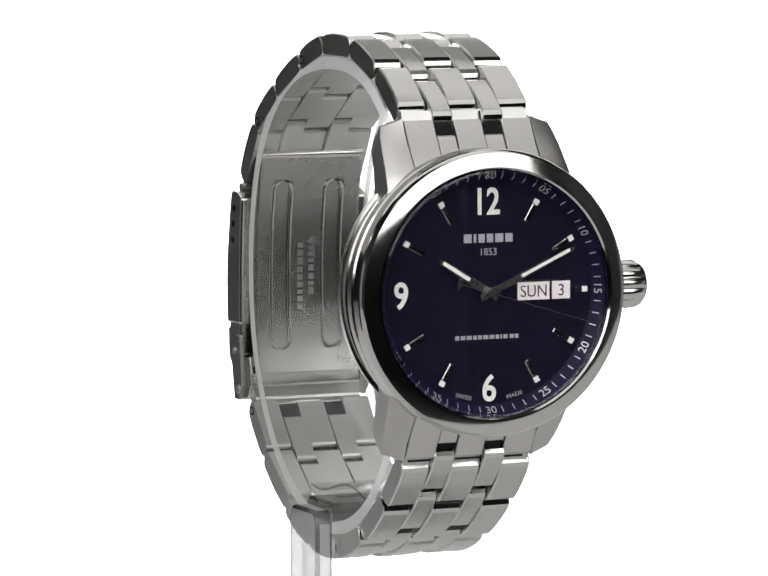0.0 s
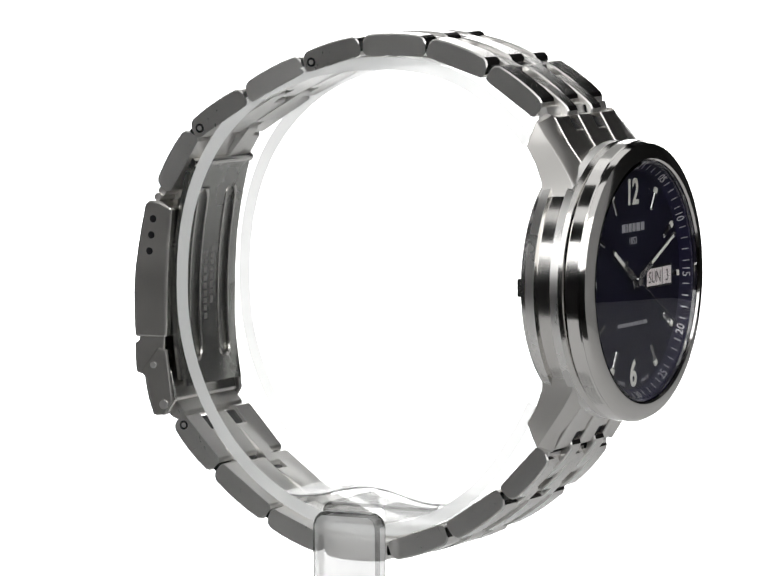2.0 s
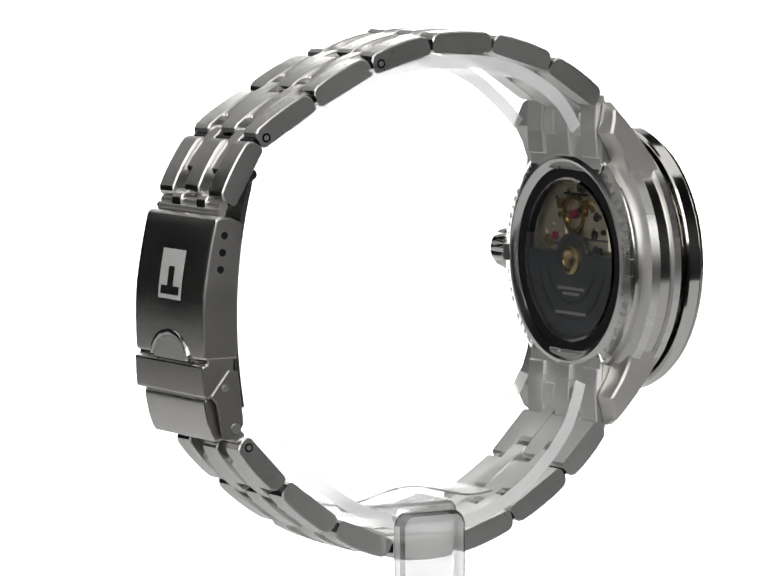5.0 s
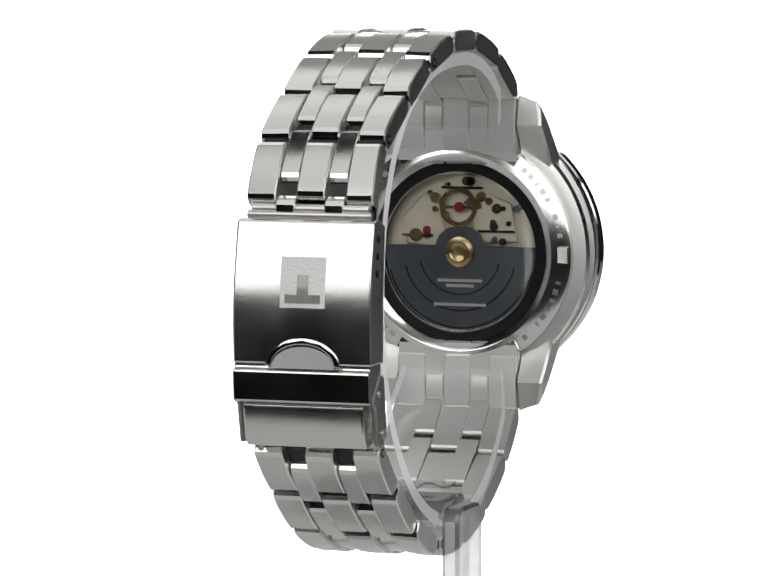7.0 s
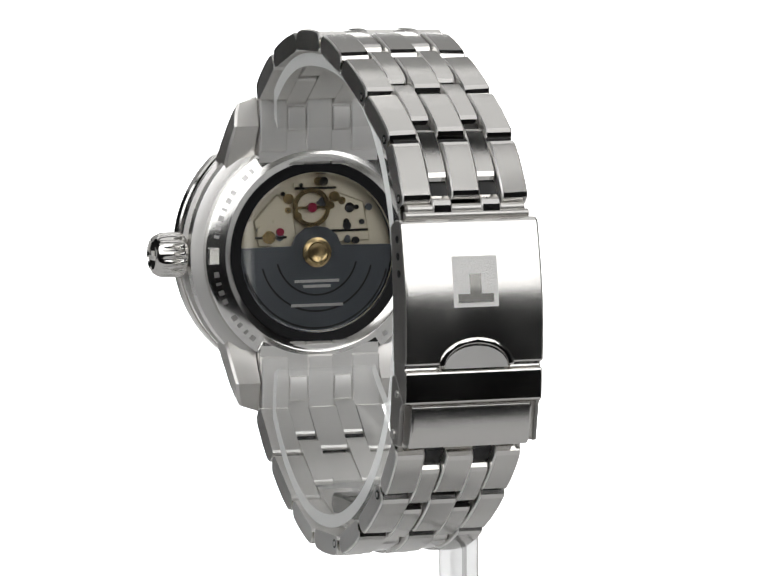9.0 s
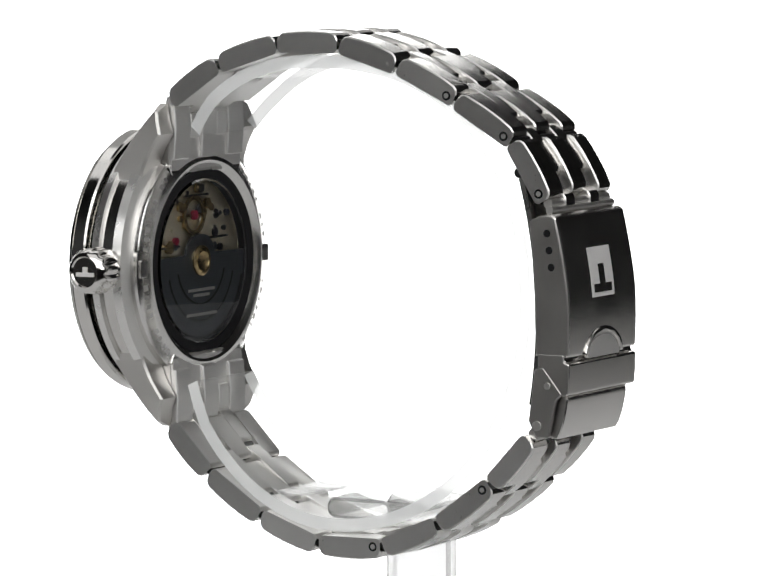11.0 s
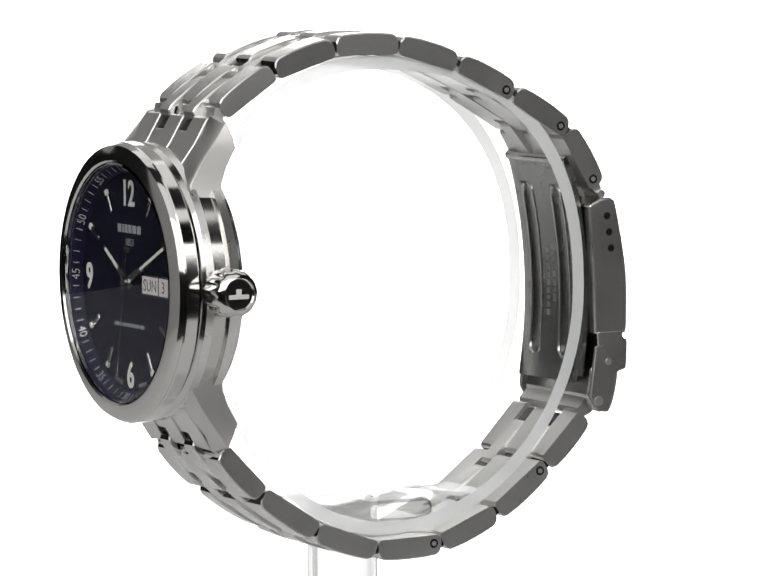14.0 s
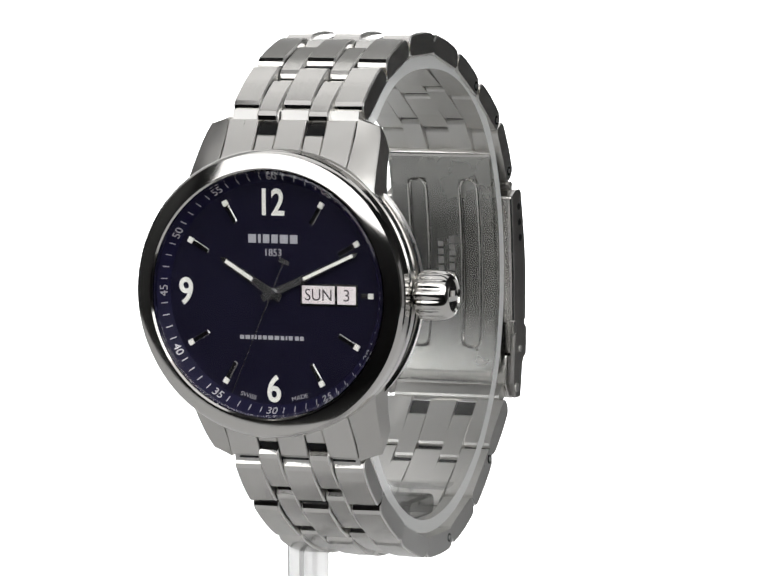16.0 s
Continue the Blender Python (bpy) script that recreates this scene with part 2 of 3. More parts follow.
# ======== the studio ========
def make_studio():
    bm = bmesh.new()
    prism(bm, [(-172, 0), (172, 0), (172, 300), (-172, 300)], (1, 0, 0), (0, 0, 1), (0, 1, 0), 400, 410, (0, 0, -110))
    tagged(part("backdrop", bm, backdrop_mat, None), "pure white seamless studio backdrop, its overexposure put in as glow", "backdrop", kind="structure")
    bm = bmesh.new()
    prism(bm, [(-1300, -165), (1000, -165), (1000, 700), (-1300, 700)], (1, 0, 0), (0, 1, 0), (0, 0, 1), -122, -112)
    tagged(part("table", bm, white_cloth, None), "plain white table surface under the watch stand", "table", kind="structure")
    bm = bmesh.new()
    prism(bm, [(-1600, -1600), (1600, -1600), (1600, 1600), (-1600, 1600)], (1, 0, 0), (0, 1, 0), (0, 0, 1), -750, -740)
    tagged(part("floor", bm, room_grey, None), "plain dark grey studio floor", "floor", kind="structure")
    bm = bmesh.new()
    prism(bm, [(-1600, -1600), (1600, -1600), (1600, 1600), (-1600, 1600)], (1, 0, 0), (0, 1, 0), (0, 0, 1), 1500, 1510)
    tagged(part("ceiling", bm, room_grey, None), "plain dark grey studio ceiling", "ceiling", kind="structure")
    # added board, out of view: brightens steel that mirrors the upper rear
    bm = bmesh.new()
    prism(bm, [(-600, 110), (130, 110), (130, 950), (-600, 950)], (1, 0, 0), (0, 0, 1), (0, 1, 0), 420, 430)
    tagged(part("board_north", bm, pale_board, None), "unseen pale reflector board added behind the backdrop", "reflector board", kind="structure")
    # two more added boards, out of view, give the steel grey side reflections
    for name, x in (("board_west", -620), ("board_east", 610)):
        bm = bmesh.new()
        prism(bm, [(-145, -112), (170, -112), (170, 160), (-145, 160)], (0, 1, 0), (0, 0, 1), (1, 0, 0), x, x + 10)
        tagged(part(name, bm, grey_board, None), "unseen low grey reflector board added on the table", "reflector board", kind="structure")
    for name, u, w, d in (("wall_west", (0, 1, 0), (1, 0, 0), -1600), ("wall_east", (0, 1, 0), (1, 0, 0), 1590),
                          ("wall_south", (1, 0, 0), (0, 1, 0), -1600), ("wall_north", (1, 0, 0), (0, 1, 0), 1590)):
        bm = bmesh.new()
        prism(bm, [(-1588, -738), (1588, -738), (1588, 1498), (-1588, 1498)], u, (0, 0, 1), w, d, d + 10)
        tagged(part(name, bm, room_grey, None), "plain dark grey studio wall", "wall", kind="structure")


# ======== the watch ========
UPPER = [(-31.1, 27.1), (-22.7, 32.8), (-12.7, 36.0), (-2.1, 36.1), (7.7, 33.2), (17.25, 28.5), (26.5, 22.8), (31.7, 14.2)]
LOWER = [(-31.6, -21.2), (-25.05, -28.0), (-16.05, -33.9), (-6.15, -37.3), (4.8, -37.1), (14.1, -33.2), (22.8, -26.75), (29.45, -19.7)]


def along(path, s):
    """The point at arc length s of a polyline, carried on straight past its ends."""
    pts = [Vector((0, a, b)) for a, b in path]
    for i in range(len(pts) - 1):
        step = (pts[i + 1] - pts[i]).length
        if s <= step or i == len(pts) - 2:
            return pts[i] + (pts[i + 1] - pts[i]) * (s / step)
        s -= step


def lengths(path):
    out = [0.0]
    for (a, b), (c, d) in zip(path, path[1:]):
        out.append(out[-1] + math.hypot(c - a, d - b))
    return out


def link_piece(name, parent, p0, p1, x0, x1, low, high, mat, gap=0.25, lift=0.0, crown=0.2, play=None):
    """One plate of a link from p0 to p1 in the plane of the bracelet, between x0 and x1, arched on its outer face."""
    t = (p1 - p0)
    n_len = t.length
    t = t.normalized()
    out = Vector((0, t.z, -t.y))
    if out.dot((p0 + p1) / 2) < 0:
        out = -out
    a, b = gap, n_len - gap
    top = [(a, high - 0.95), (a + 0.3, high - 0.4), (a + 0.9, high - 0.05)]
    for k in range(1, 4):
        f = k / 4
        top.append((a + 0.9 + (b - a - 1.8) * f, high + crown * (1 - (2 * f - 1) ** 2)))
    top += [(b - 0.9, high - 0.05), (b - 0.3, high - 0.4), (b, high - 0.95)]
    outline = [(a, low + 0.55), (a + 0.2, low + 0.2), (a + 0.55, low), (b - 0.55, low), (b - 0.2, low + 0.2), (b, low + 0.55), *reversed(top)]
    bm = bmesh.new()
    prism(bm, outline, t, out, (1, 0, 0), x0, x1, p0 + out * lift)
    # only the outer rims are rounded; the inner faces lie flush
    bmesh.ops.recalc_face_normals(bm, faces=bm.faces[:])
    bm.normal_update()
    keep = (low + high) / 2 - 0.3
    es = [e for e in bm.edges if e.calc_face_angle(0) > radians(60) and all((v.co / MM - p0).dot(out) > keep for v in e.verts)]
    bmesh.ops.bevel(bm, geom=es, offset=0.2 * MM, segments=1, profile=0.5, affect="EDGES", clamp_overlap=True)
    if play:
        # each link sits a little askew on its pins
        mid = ((p0 + p1) / 2 + Vector(((x0 + x1) / 2, 0, 0))) * MM
        twist = Matrix.Rotation(radians(play.uniform(-2.2, 2.2)), 4, out) @ Matrix.Rotation(radians(play.uniform(-2.0, 2.0)), 4, t)
        bmesh.ops.transform(bm, matrix=Matrix.Translation(mid) @ twist @ Matrix.Translation(-mid), verts=bm.verts[:])
    ob = part(name, bm, mat, parent, smooth=20)
    ob.data.materials.append(brushed_side)
    ob.data.materials.append(polished)
    ob.data.materials.append(edge_polish)
    ob.data.materials.append(link_back)
    for face in ob.data.polygons:
        side, up = abs(face.normal.x), abs(face.normal.dot(out))
        if face.normal.dot(out) < -0.3:
            face.material_index = 4
            continue
        if side > 0.9:
            face.material_index = 1
        elif side > 0.2:
            face.material_index = 3
        elif 0.3 < up < 0.9:
            face.material_index = 2
    return ob


def make_bracelet(watch):
    rng = random.Random(4)
    for path in (UPPER, LOWER):
        ls = lengths(path)
        count = len(path) - 1
        for i in range(count):
            p0, p1 = along(path, ls[i]), along(path, ls[i + 1])
            t = (p1 - p0).normalized()
            out = Vector((0, t.z, -t.y))
            if out.dot(p0 + p1) < 0:
                out = -out
            # near-black core paints the shade seen through the gaps between plates
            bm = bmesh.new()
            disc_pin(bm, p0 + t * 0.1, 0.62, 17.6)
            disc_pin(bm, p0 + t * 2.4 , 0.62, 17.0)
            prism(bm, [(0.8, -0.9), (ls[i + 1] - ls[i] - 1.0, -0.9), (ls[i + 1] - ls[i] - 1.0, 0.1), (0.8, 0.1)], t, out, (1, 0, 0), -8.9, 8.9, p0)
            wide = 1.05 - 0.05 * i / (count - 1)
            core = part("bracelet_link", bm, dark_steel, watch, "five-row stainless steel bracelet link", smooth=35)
            for x0, x1 in ((-9.15, -5.2), (5.2, 9.5)):
                link_piece("outer_plate", core, p0, p1, x0 * wide, x1 * wide, -1.4, 1.6, brushed, play=rng)
            link_piece("centre_plate", core, p0, p1 - t * 0.5, -2.1 * wide, 2.1 * wide, -1.4, 1.7, brushed)
            q0, q1 = along(path, ls[i] - 3.1), along(path, ls[i + 1] - 3.1)
            if i == 0:
                q0 = p0 - t * 2.7
            for x in (-5.1, 2.2):
                link_piece("inner_plate", core, q0, q1, x * wide, (x + 2.95) * wide, -1.4, 1.62, brushed, gap=0.5, crown=0.2)
            # screw pins towards the clasp
            if (path is UPPER and i >= 3) or (path is LOWER and i >= 3):
                for x in (-9.15 * wide, 9.5 * wide):
                    bm = bmesh.new()
                    c = p1 - t * 1.5 + out * -0.2
                    disc_pin(bm, Vector((x, c.y, c.z)), 0.4, 0.16)
                    part("pin", bm, edge_polish, core, "polished split pin head", smooth=35)
                    bm = bmesh.new()
                    disc_pin(bm, Vector((x, c.y, c.z)), 0.68, 0.08)
                    part("pin_hole", bm, black_gap, core, smooth=35)
        if path is LOWER:
            # end piece that folds under the lock plate
            end, t = along(path, ls[-1]), (along(path, ls[-1]) - along(path, ls[-2])).normalized()
            link_piece("clasp_end_piece", watch, end - t * 0.4, end + t * 3.4, -8.4, 8.6, -1.3, 0.8, satin, gap=0.05)
        if path is UPPER:
            # the last link hangs on the clasp by two knuckles and a spring bar
            end, t = along(path, ls[-1]), (along(path, ls[-1]) - along(path, ls[-2])).normalized()
            bm = bmesh.new()
            disc_pin(bm, end + t * 0.3, 0.7, 17.5)
            disc_pin(bm, end + t * 1.3, 0.6, 18.5)
            bar = part("spring_bar", bm, satin, watch, "steel spring bar", smooth=35)
            for x in (-5.1, 2.2):
                link_piece("knuckle", bar, end - t * 1.8, end + t * 1.6, x, x + 2.9, -1.3, 0.9, polished, gap=0.05, crown=0.2)


def make_case(watch):
    bm = bmesh.new()
    lathe(bm, [(12.6, -34.6), (12.6, -32.2), (15.9, -32.2), (16.6, -33.0), (18.8, -33.2), (19.8, -33.6), (19.95, -35.0), (19.35, -35.15),
               (19.35, -37.35), (19.95, -37.5), (19.9, -38.7), (19.3, -39.35), (18.4, -39.4), (18.4, -39.9), (17.2, -39.9), (17.2, -39.0), (12.6, -38.0)], 128)
    case = part("case", bm, case_polish, watch, "polished round steel watch case with grooved flank", smooth=30)
    case.data.materials.append(back_satin)
    case.data.materials.append(rail_satin)
    for face in case.data.polygons:
        c = face.center / MM
        if face.normal.y > 0.5:
            face.material_index = 1
        elif abs(face.normal.y) < 0.3 and math.hypot(c.x, c.z - CZ) > 19.6:
            face.material_index = 2
    # lugs
    stations = [(9.0, 15.5, -39.25, -33.3), (13.0, 14.4, -39.2, -33.4), (14.6, 14.1, -38.9, -33.2), (17.0, 13.8, -37.4, -32.2),
                (19.6, 13.5, -35.5, -30.6), (21.5, 13.2, -34.0, -31.2), (23.0, 12.7, -32.8, -31.6)]
    for sx in (-1, 1):
        for sz in (-1, 1):
            bm = bmesh.new()
            rings = []
            for z, xo, yf, yb in stations:
                xi = 9.75
                tip = 1.0 if z > 22 else 0.0
                loop = [(xi, yf - 0.1, tip), (xo - 2.0, yf, tip * 0.6), (xo - 0.25, yf + 0.55, 0), (xo, yf + 0.8, 0), (xo + 0.1, yb - 0.3, 0), (xo - 0.3, yb, 0), (xi, yb, tip)]
                rings.append([bm.verts.new(Vector((sx * x, y, CZ + sz * (z + dz))) * MM) for x, y, dz in loop])
            n = len(rings[0])
            for a, b in zip(rings, rings[1:]):
                for i in range(n):
                    bm.faces.new((a[i], a[(i + 1) % n], b[(i + 1) % n], b[i]))
            bm.faces.new(rings[0])
            bm.faces.new(rings[-1])
            part("lug", bm, satin, case, "satin steel lug", smooth=28)
    # end links between the lugs
    for sz in (-1, 1):
        end = None
        for x0, x1, drop in ((-9.6, -5.15, 0), (-5.05, -2.2, 0.25), (-2.1, 2.1, 0), (2.2, 5.05, 0.25), (5.15, 9.6, 0)):
            bm = bmesh.new()
            top = 23.7 if drop == 0 else 21.6
            prism(bm, [(-39.2, 13.5), (-38.0 , 16.6), (-35.4, 20.0), (-33.2 - (23.7 - top) * 0.6, top), (-31.2, top), (-31.6, 13.5)],
                  (0, 1, 0), (0, 0, sz), (1, 0, 0), x0, x1, (0, drop, CZ))
            bevel(bm, 0.15, 1, 30)
            ob = part("end_link" if end is None else "end_plate", bm, end_brushed, watch if end is None else end, smooth=20)
            end = end or ob
    for sz in (-1, 1):
        bm = bmesh.new()
        prism(bm, [(-36.5, 14.0), (-32.4, 22.9), (-31.9, 25.0), (-30.9, 25.0), (-31.2, 14.0)], (0, 1, 0), (0, 0, sz), (1, 0, 0), -9.5, 9.5, (0, 0, CZ))
        part("end_bar", bm, back_satin, case)
        for x0, x1, z0, z1 in ((-9.5, -5.2, 15.5, 24.6), (-5.0, -2.2, 18.6, 22.6), (-2.0, 2.0, 15.5, 24.6), (2.2, 5.0, 18.6, 22.6), (5.2, 9.5, 15.5, 24.6)):
            bm = bmesh.new()
            prism(bm, [(-31.3, z0), (-30.7, z0 + 0.3), (-30.4, (z0 + z1) / 2), (-30.6, z1 - 0.3), (-31.2, z1)], (0, 1, 0), (0, 0, sz), (1, 0, 0), x0, x1, (0, 0, CZ))
            bevel(bm, 0.15, 1, 60)
            part("end_bar_plate", bm, back_satin, case, smooth=20)
        # black blocks stand in for the shade of the open recesses
        for x in (-5.05, 2.2):
            bm = bmesh.new()
            prism(bm, [(-34.0, 21.5), (-32.7, 23.0), (-32.3, 24.8), (-31.7, 24.8), (-31.7, 21.5)], (0, 1, 0), (0, 0, sz), (1, 0, 0), x, x + 2.85, (0, 0, CZ))
            part("recess_shade", bm, black_gap, case, "black block for the shade in the recess between the link plates")
    # bezel
    bm = bmesh.new()
    lathe(bm, [(18.7, -39.8), (19.85, -39.85), (20.1, -40.1), (20.1, -41.85), (19.95, -42.05), (18.9, -42.1)], 160)
    bezel = part("bezel", bm, polished, watch, "polished steel bezel with a sloped rim", smooth=24)
    bm = bmesh.new()
    lathe(bm, [(17.2, -39.8), (19.0, -41.8), (19.98, -42.1), (19.9, -42.35), (19.6, -42.8), (17.8, -43.36), (17.5, -43.38), (17.25, -43.1)], 160)
    part("bezel_face", bm, bezel_satin, bezel, "polished sloped bezel face", smooth=24)
    # crystal
    bm = bmesh.new()
    lathe(bm, [(0, -41.9), (17.15, -41.9), (17.15, -43.0), (16.8, -43.15), (0, -43.15)], 128, closed=False)
    glass = part("crystal", bm, sapphire, watch, "clear flat sapphire crystal", smooth=12)
    glass.visible_shadow = False
    return case


def dial_plane(angle, r, lift=0.0, turn=None):
    """A matrix at the clock angle (degrees) and radius on the dial, its local y pointing outwards, or turned upright."""
    a = radians(angle)
    place = Vector((math.sin(a) * r, DIAL - lift, CZ + math.cos(a) * r)) * MM
    face = Matrix(((1, 0, 0, 0), (0, 0, -1, 0), (0, 1, 0, 0), (0, 0, 0, 1)))
    return Matrix.Translation(place) @ face @ Matrix.Rotation(radians(-angle if turn is None else turn), 4, "Z")


DIAL = -40.1


def hand(name, parent, length, tail, w0, w1, y, angle, lume_from, mat):
    bm = bmesh.new()
    out = [(-w0 / 2, -tail), (w0 / 2, -tail), (w0 / 2 * 1.1, 0), (w1 / 2, length - 0.6), (0, length), (-w1 / 2, length - 0.6), (-w0 / 2 * 1.1, 0)]
    a = radians(angle)
    u, v = Vector((math.cos(a), 0, -math.sin(a))), Vector((math.sin(a), 0, math.cos(a)))
    prism(bm, out, u, v, (0, -1, 0), 0, 0.14, (0, y, CZ))
    ob = part(name, bm, mat, parent, "bright steel watch hand with a pale inlay")
    if lume_from:
        bm = bmesh.new()
        h = w1 * 0.62
        prism(bm, [(-h / 2, lume_from), (h / 2, lume_from), (h / 2, length - 0.9), (-h / 2, length - 0.9)], u, v, (0, -1, 0), 0.14, 0.19, (0, y, CZ))
        part("inlay", bm, lume, ob, "pale luminous inlay")
    return ob


def make_dial(watch):
    bm = bmesh.new()
    lathe(bm, [(0, DIAL + 0.4), (15.9, DIAL + 0.4), (15.9, DIAL), (0, DIAL)], 96, closed=False)
    dial = part("dial", bm, navy, watch, "dark navy blue dial with white numerals", smooth=30)
    bm = bmesh.new()
    lathe(bm, [(15.6, DIAL + 0.3), (15.6, DIAL - 0.02), (17.05, DIAL - 1.5), (17.15, DIAL - 1.5), (17.15, DIAL + 0.3)], 128)
    flange = part("flange", bm, rehaut_blue, watch, "sloped navy minute ring with white minute scale", smooth=30)
    # minute scale on the slope
    slope = math.atan2(1.48, 1.45)
    for k in range(60):
        if k % 5 == 0:
            continue
        m = dial_plane(k * 6, 16.3, 0.78) @ Matrix.Rotation(slope, 4, "X")
        bm = bmesh.new()
        prism(bm, [(-0.06, -0.5), (0.06, -0.5), (0.06, 0.5), (-0.06, 0.5)], (1, 0, 0), (0, 1, 0), (0, 0, 1), -0.02, 0.03)
        bmesh.ops.transform(bm, matrix=m, verts=bm.verts[:])
        part("minute_mark", bm, silver_print, flange)
    for k in range(1, 13):
        flip = 180 if 3 < k < 9 else 0
        m = dial_plane(k * 30, 16.3, 0.78) @ Matrix.Rotation(slope, 4, "X") @ Matrix.Rotation(radians(flip), 4, "Z")
        if k in (3, 9):
            m = dial_plane(k * 30, 16.3, 0.78) @ Matrix.Rotation(slope, 4, "X")
        letters("minute_numeral", "%02d" % (k * 5), 1.7, silver_print, flange, m, 0.02, 1.0)
    # hour numerals and batons
    letters("hour_numeral", "12", 5.2, lume, dial, dial_plane(0, 12.75, 0.05, 0), 0.05, 0.80, "tall white numeral", bold=0.10)
    letters("hour_numeral", "6", 5.2, lume, dial, dial_plane(180, 13.3, 0.05, 0), 0.05, 0.86, "tall white numeral", bold=0.10)
    letters("hour_numeral", "9", 5.2, lume, dial, dial_plane(270, 13.2, 0.05, 0), 0.05, 0.86, "tall white numeral", bold=0.10)
    for k in (1, 2, 4, 5, 7, 8, 10, 11, 3):
        r0, r1 = (11.2, 14.7) if k != 3 else (13.0, 14.9)
        m = dial_plane(k * 30, (r0 + r1) / 2, 0.0)
        h = (r1 - r0) / 2
        bm = bmesh.new()
        prism(bm, [(-0.38, -h), (0.38, -h), (0.38, h - 0.75), (-0.38, h - 0.75)], (1, 0, 0), (0, 1, 0), (0, 0, 1), 0, 0.3)
        bevel(bm, 0.12, 1)
        bmesh.ops.transform(bm, matrix=m, verts=bm.verts[:])
        baton = part("hour_baton", bm, hand_steel, dial, "faceted steel hour baton with a white tip")
        bm = bmesh.new()
        prism(bm, [(-0.38, h - 0.75), (0.38, h - 0.75), (0.38, h), (-0.38, h)], (1, 0, 0), (0, 1, 0), (0, 0, 1), 0, 0.3)
        bmesh.ops.transform(bm, matrix=m, verts=bm.verts[:])
        part("tip", bm, lume, baton, "white luminous tip")
    # maker's mark as plain bars, founding year, movement name as bars
    place = dial_plane(0, 7.6, 0.02, 0)
    x = -3.75
    for w in (1.15, 0.4, 0.95, 0.95, 1.2, 1.1):
        bm = bmesh.new()
        prism(bm, [(x, -0.6), (x + w, -0.6), (x + w, 0.6), (x, 0.6)], (1, 0, 0), (0, 1, 0), (0, 0, 1), 0, 0.04)
        bmesh.ops.transform(bm, matrix=place, verts=bm.verts[:])
        part("maker_mark", bm, grey_print, dial, "plain grey bar of the maker's mark")
        x += w + 0.32
    letters("year", "1853", 1.45, grey_print, dial, dial_plane(0, 5.7, 0.02, 0), 0.02, 0.95)
    place = dial_plane(180, 6.2, 0.02, 0)
    x = -5.1
    for w in (0.62, 0.7, 0.8, 0.5, 0.6, 0.78, 0.7, 0.55, 0.25, 0.6):
        bm = bmesh.new()
        prism(bm, [(x, -0.28), (x + w, -0.28), (x + w, 0.28), (x, 0.28)], (1, 0, 0), (0, 1, 0), (0, 0, 1), 0, 0.03)
        bmesh.ops.transform(bm, matrix=place, verts=bm.verts[:])
        part("movement_mark", bm, grey_print, dial, "small grey printed bar")
        x += w + 0.2
    for w in (0.58, 0.58):
        x += 0.15
        bm = bmesh.new()
        prism(bm, [(x, -0.28), (x + w, -0.28), (x + w, 0.28), (x, 0.28)], (1, 0, 0), (0, 1, 0), (0, 0, 1), 0, 0.03)
        bmesh.ops.transform(bm, matrix=place, verts=bm.verts[:])
        part("movement_mark", bm, grey_print, dial, "small grey printed bar")
        x += w
    for word, ang in (("SWISS", 195), ("MADE", 165)):
        letters("origin_mark", word, 0.85, grey_print, dial, dial_plane(ang, 14.9, 0.02, 180 - ang), 0.02, 1.1)
    # day and date windows
    bm = bmesh.new()
    box(bm, (4.0, DIAL - 0.16, CZ - 1.55), (12.6, DIAL, CZ + 1.55))
    frame_ob = part("date_frame", bm, hand_steel, dial, "steel framed day and date window")
    for x0, x1, word in ((4.3, 9.15, "SUN"), (9.55, 12.3, "3")):
        bm = bmesh.new()
        box(bm, (x0, DIAL - 0.2, CZ - 1.25), (x1, DIAL - 0.1, CZ + 1.25))
        part("date_disc", bm, date_white, frame_ob, "white date disc with dark print")
        m = dial_plane(0, 0, 0.21, 0)
        m.translation = Vector(((x0 + x1) / 2, DIAL - 0.215, CZ)) * MM
        letters("date_print", word, 2.35, date_black, frame_ob, m, 0.01, 0.92 if word == "SUN" else 1.0)
    # pointers of the dial
    hand("hour_hand", watch, 9.2, 1.4, 1.15, 0.85, DIAL - 0.35, -58, 3.6, pointer_steel)
    hand("minute_hand", watch, 14.2, 1.7, 1.0, 0.7, DIAL - 0.62, 65, 5.2, pointer_steel)
    bm = bmesh.new()
    prism(bm, [(-0.1, -4.6), (0.1, -4.6), (0.1, 0), (0.05, 15.2), (-0.05, 15.2), (-0.1, 0)], (1, 0, 0), (0, 0, 1), (0, -1, 0), 0, 0.1)
    prism(bm, [(-0.85, -5.3), (0.85, -5.3), (0.85, -4.6), (-0.85, -4.6)], (1, 0, 0), (0, 0, 1), (0, -1, 0), 0, 0.1)
    lathe(bm, [(0, 0), (0.75, 0), (0.75, -0.3), (0, -0.3)], 20, centre=(0, 0, 0), closed=False)
    seconds = part("seconds_hand", bm, pointer_steel, watch, "thin steel seconds hand with a bar counterweight")
    return seconds


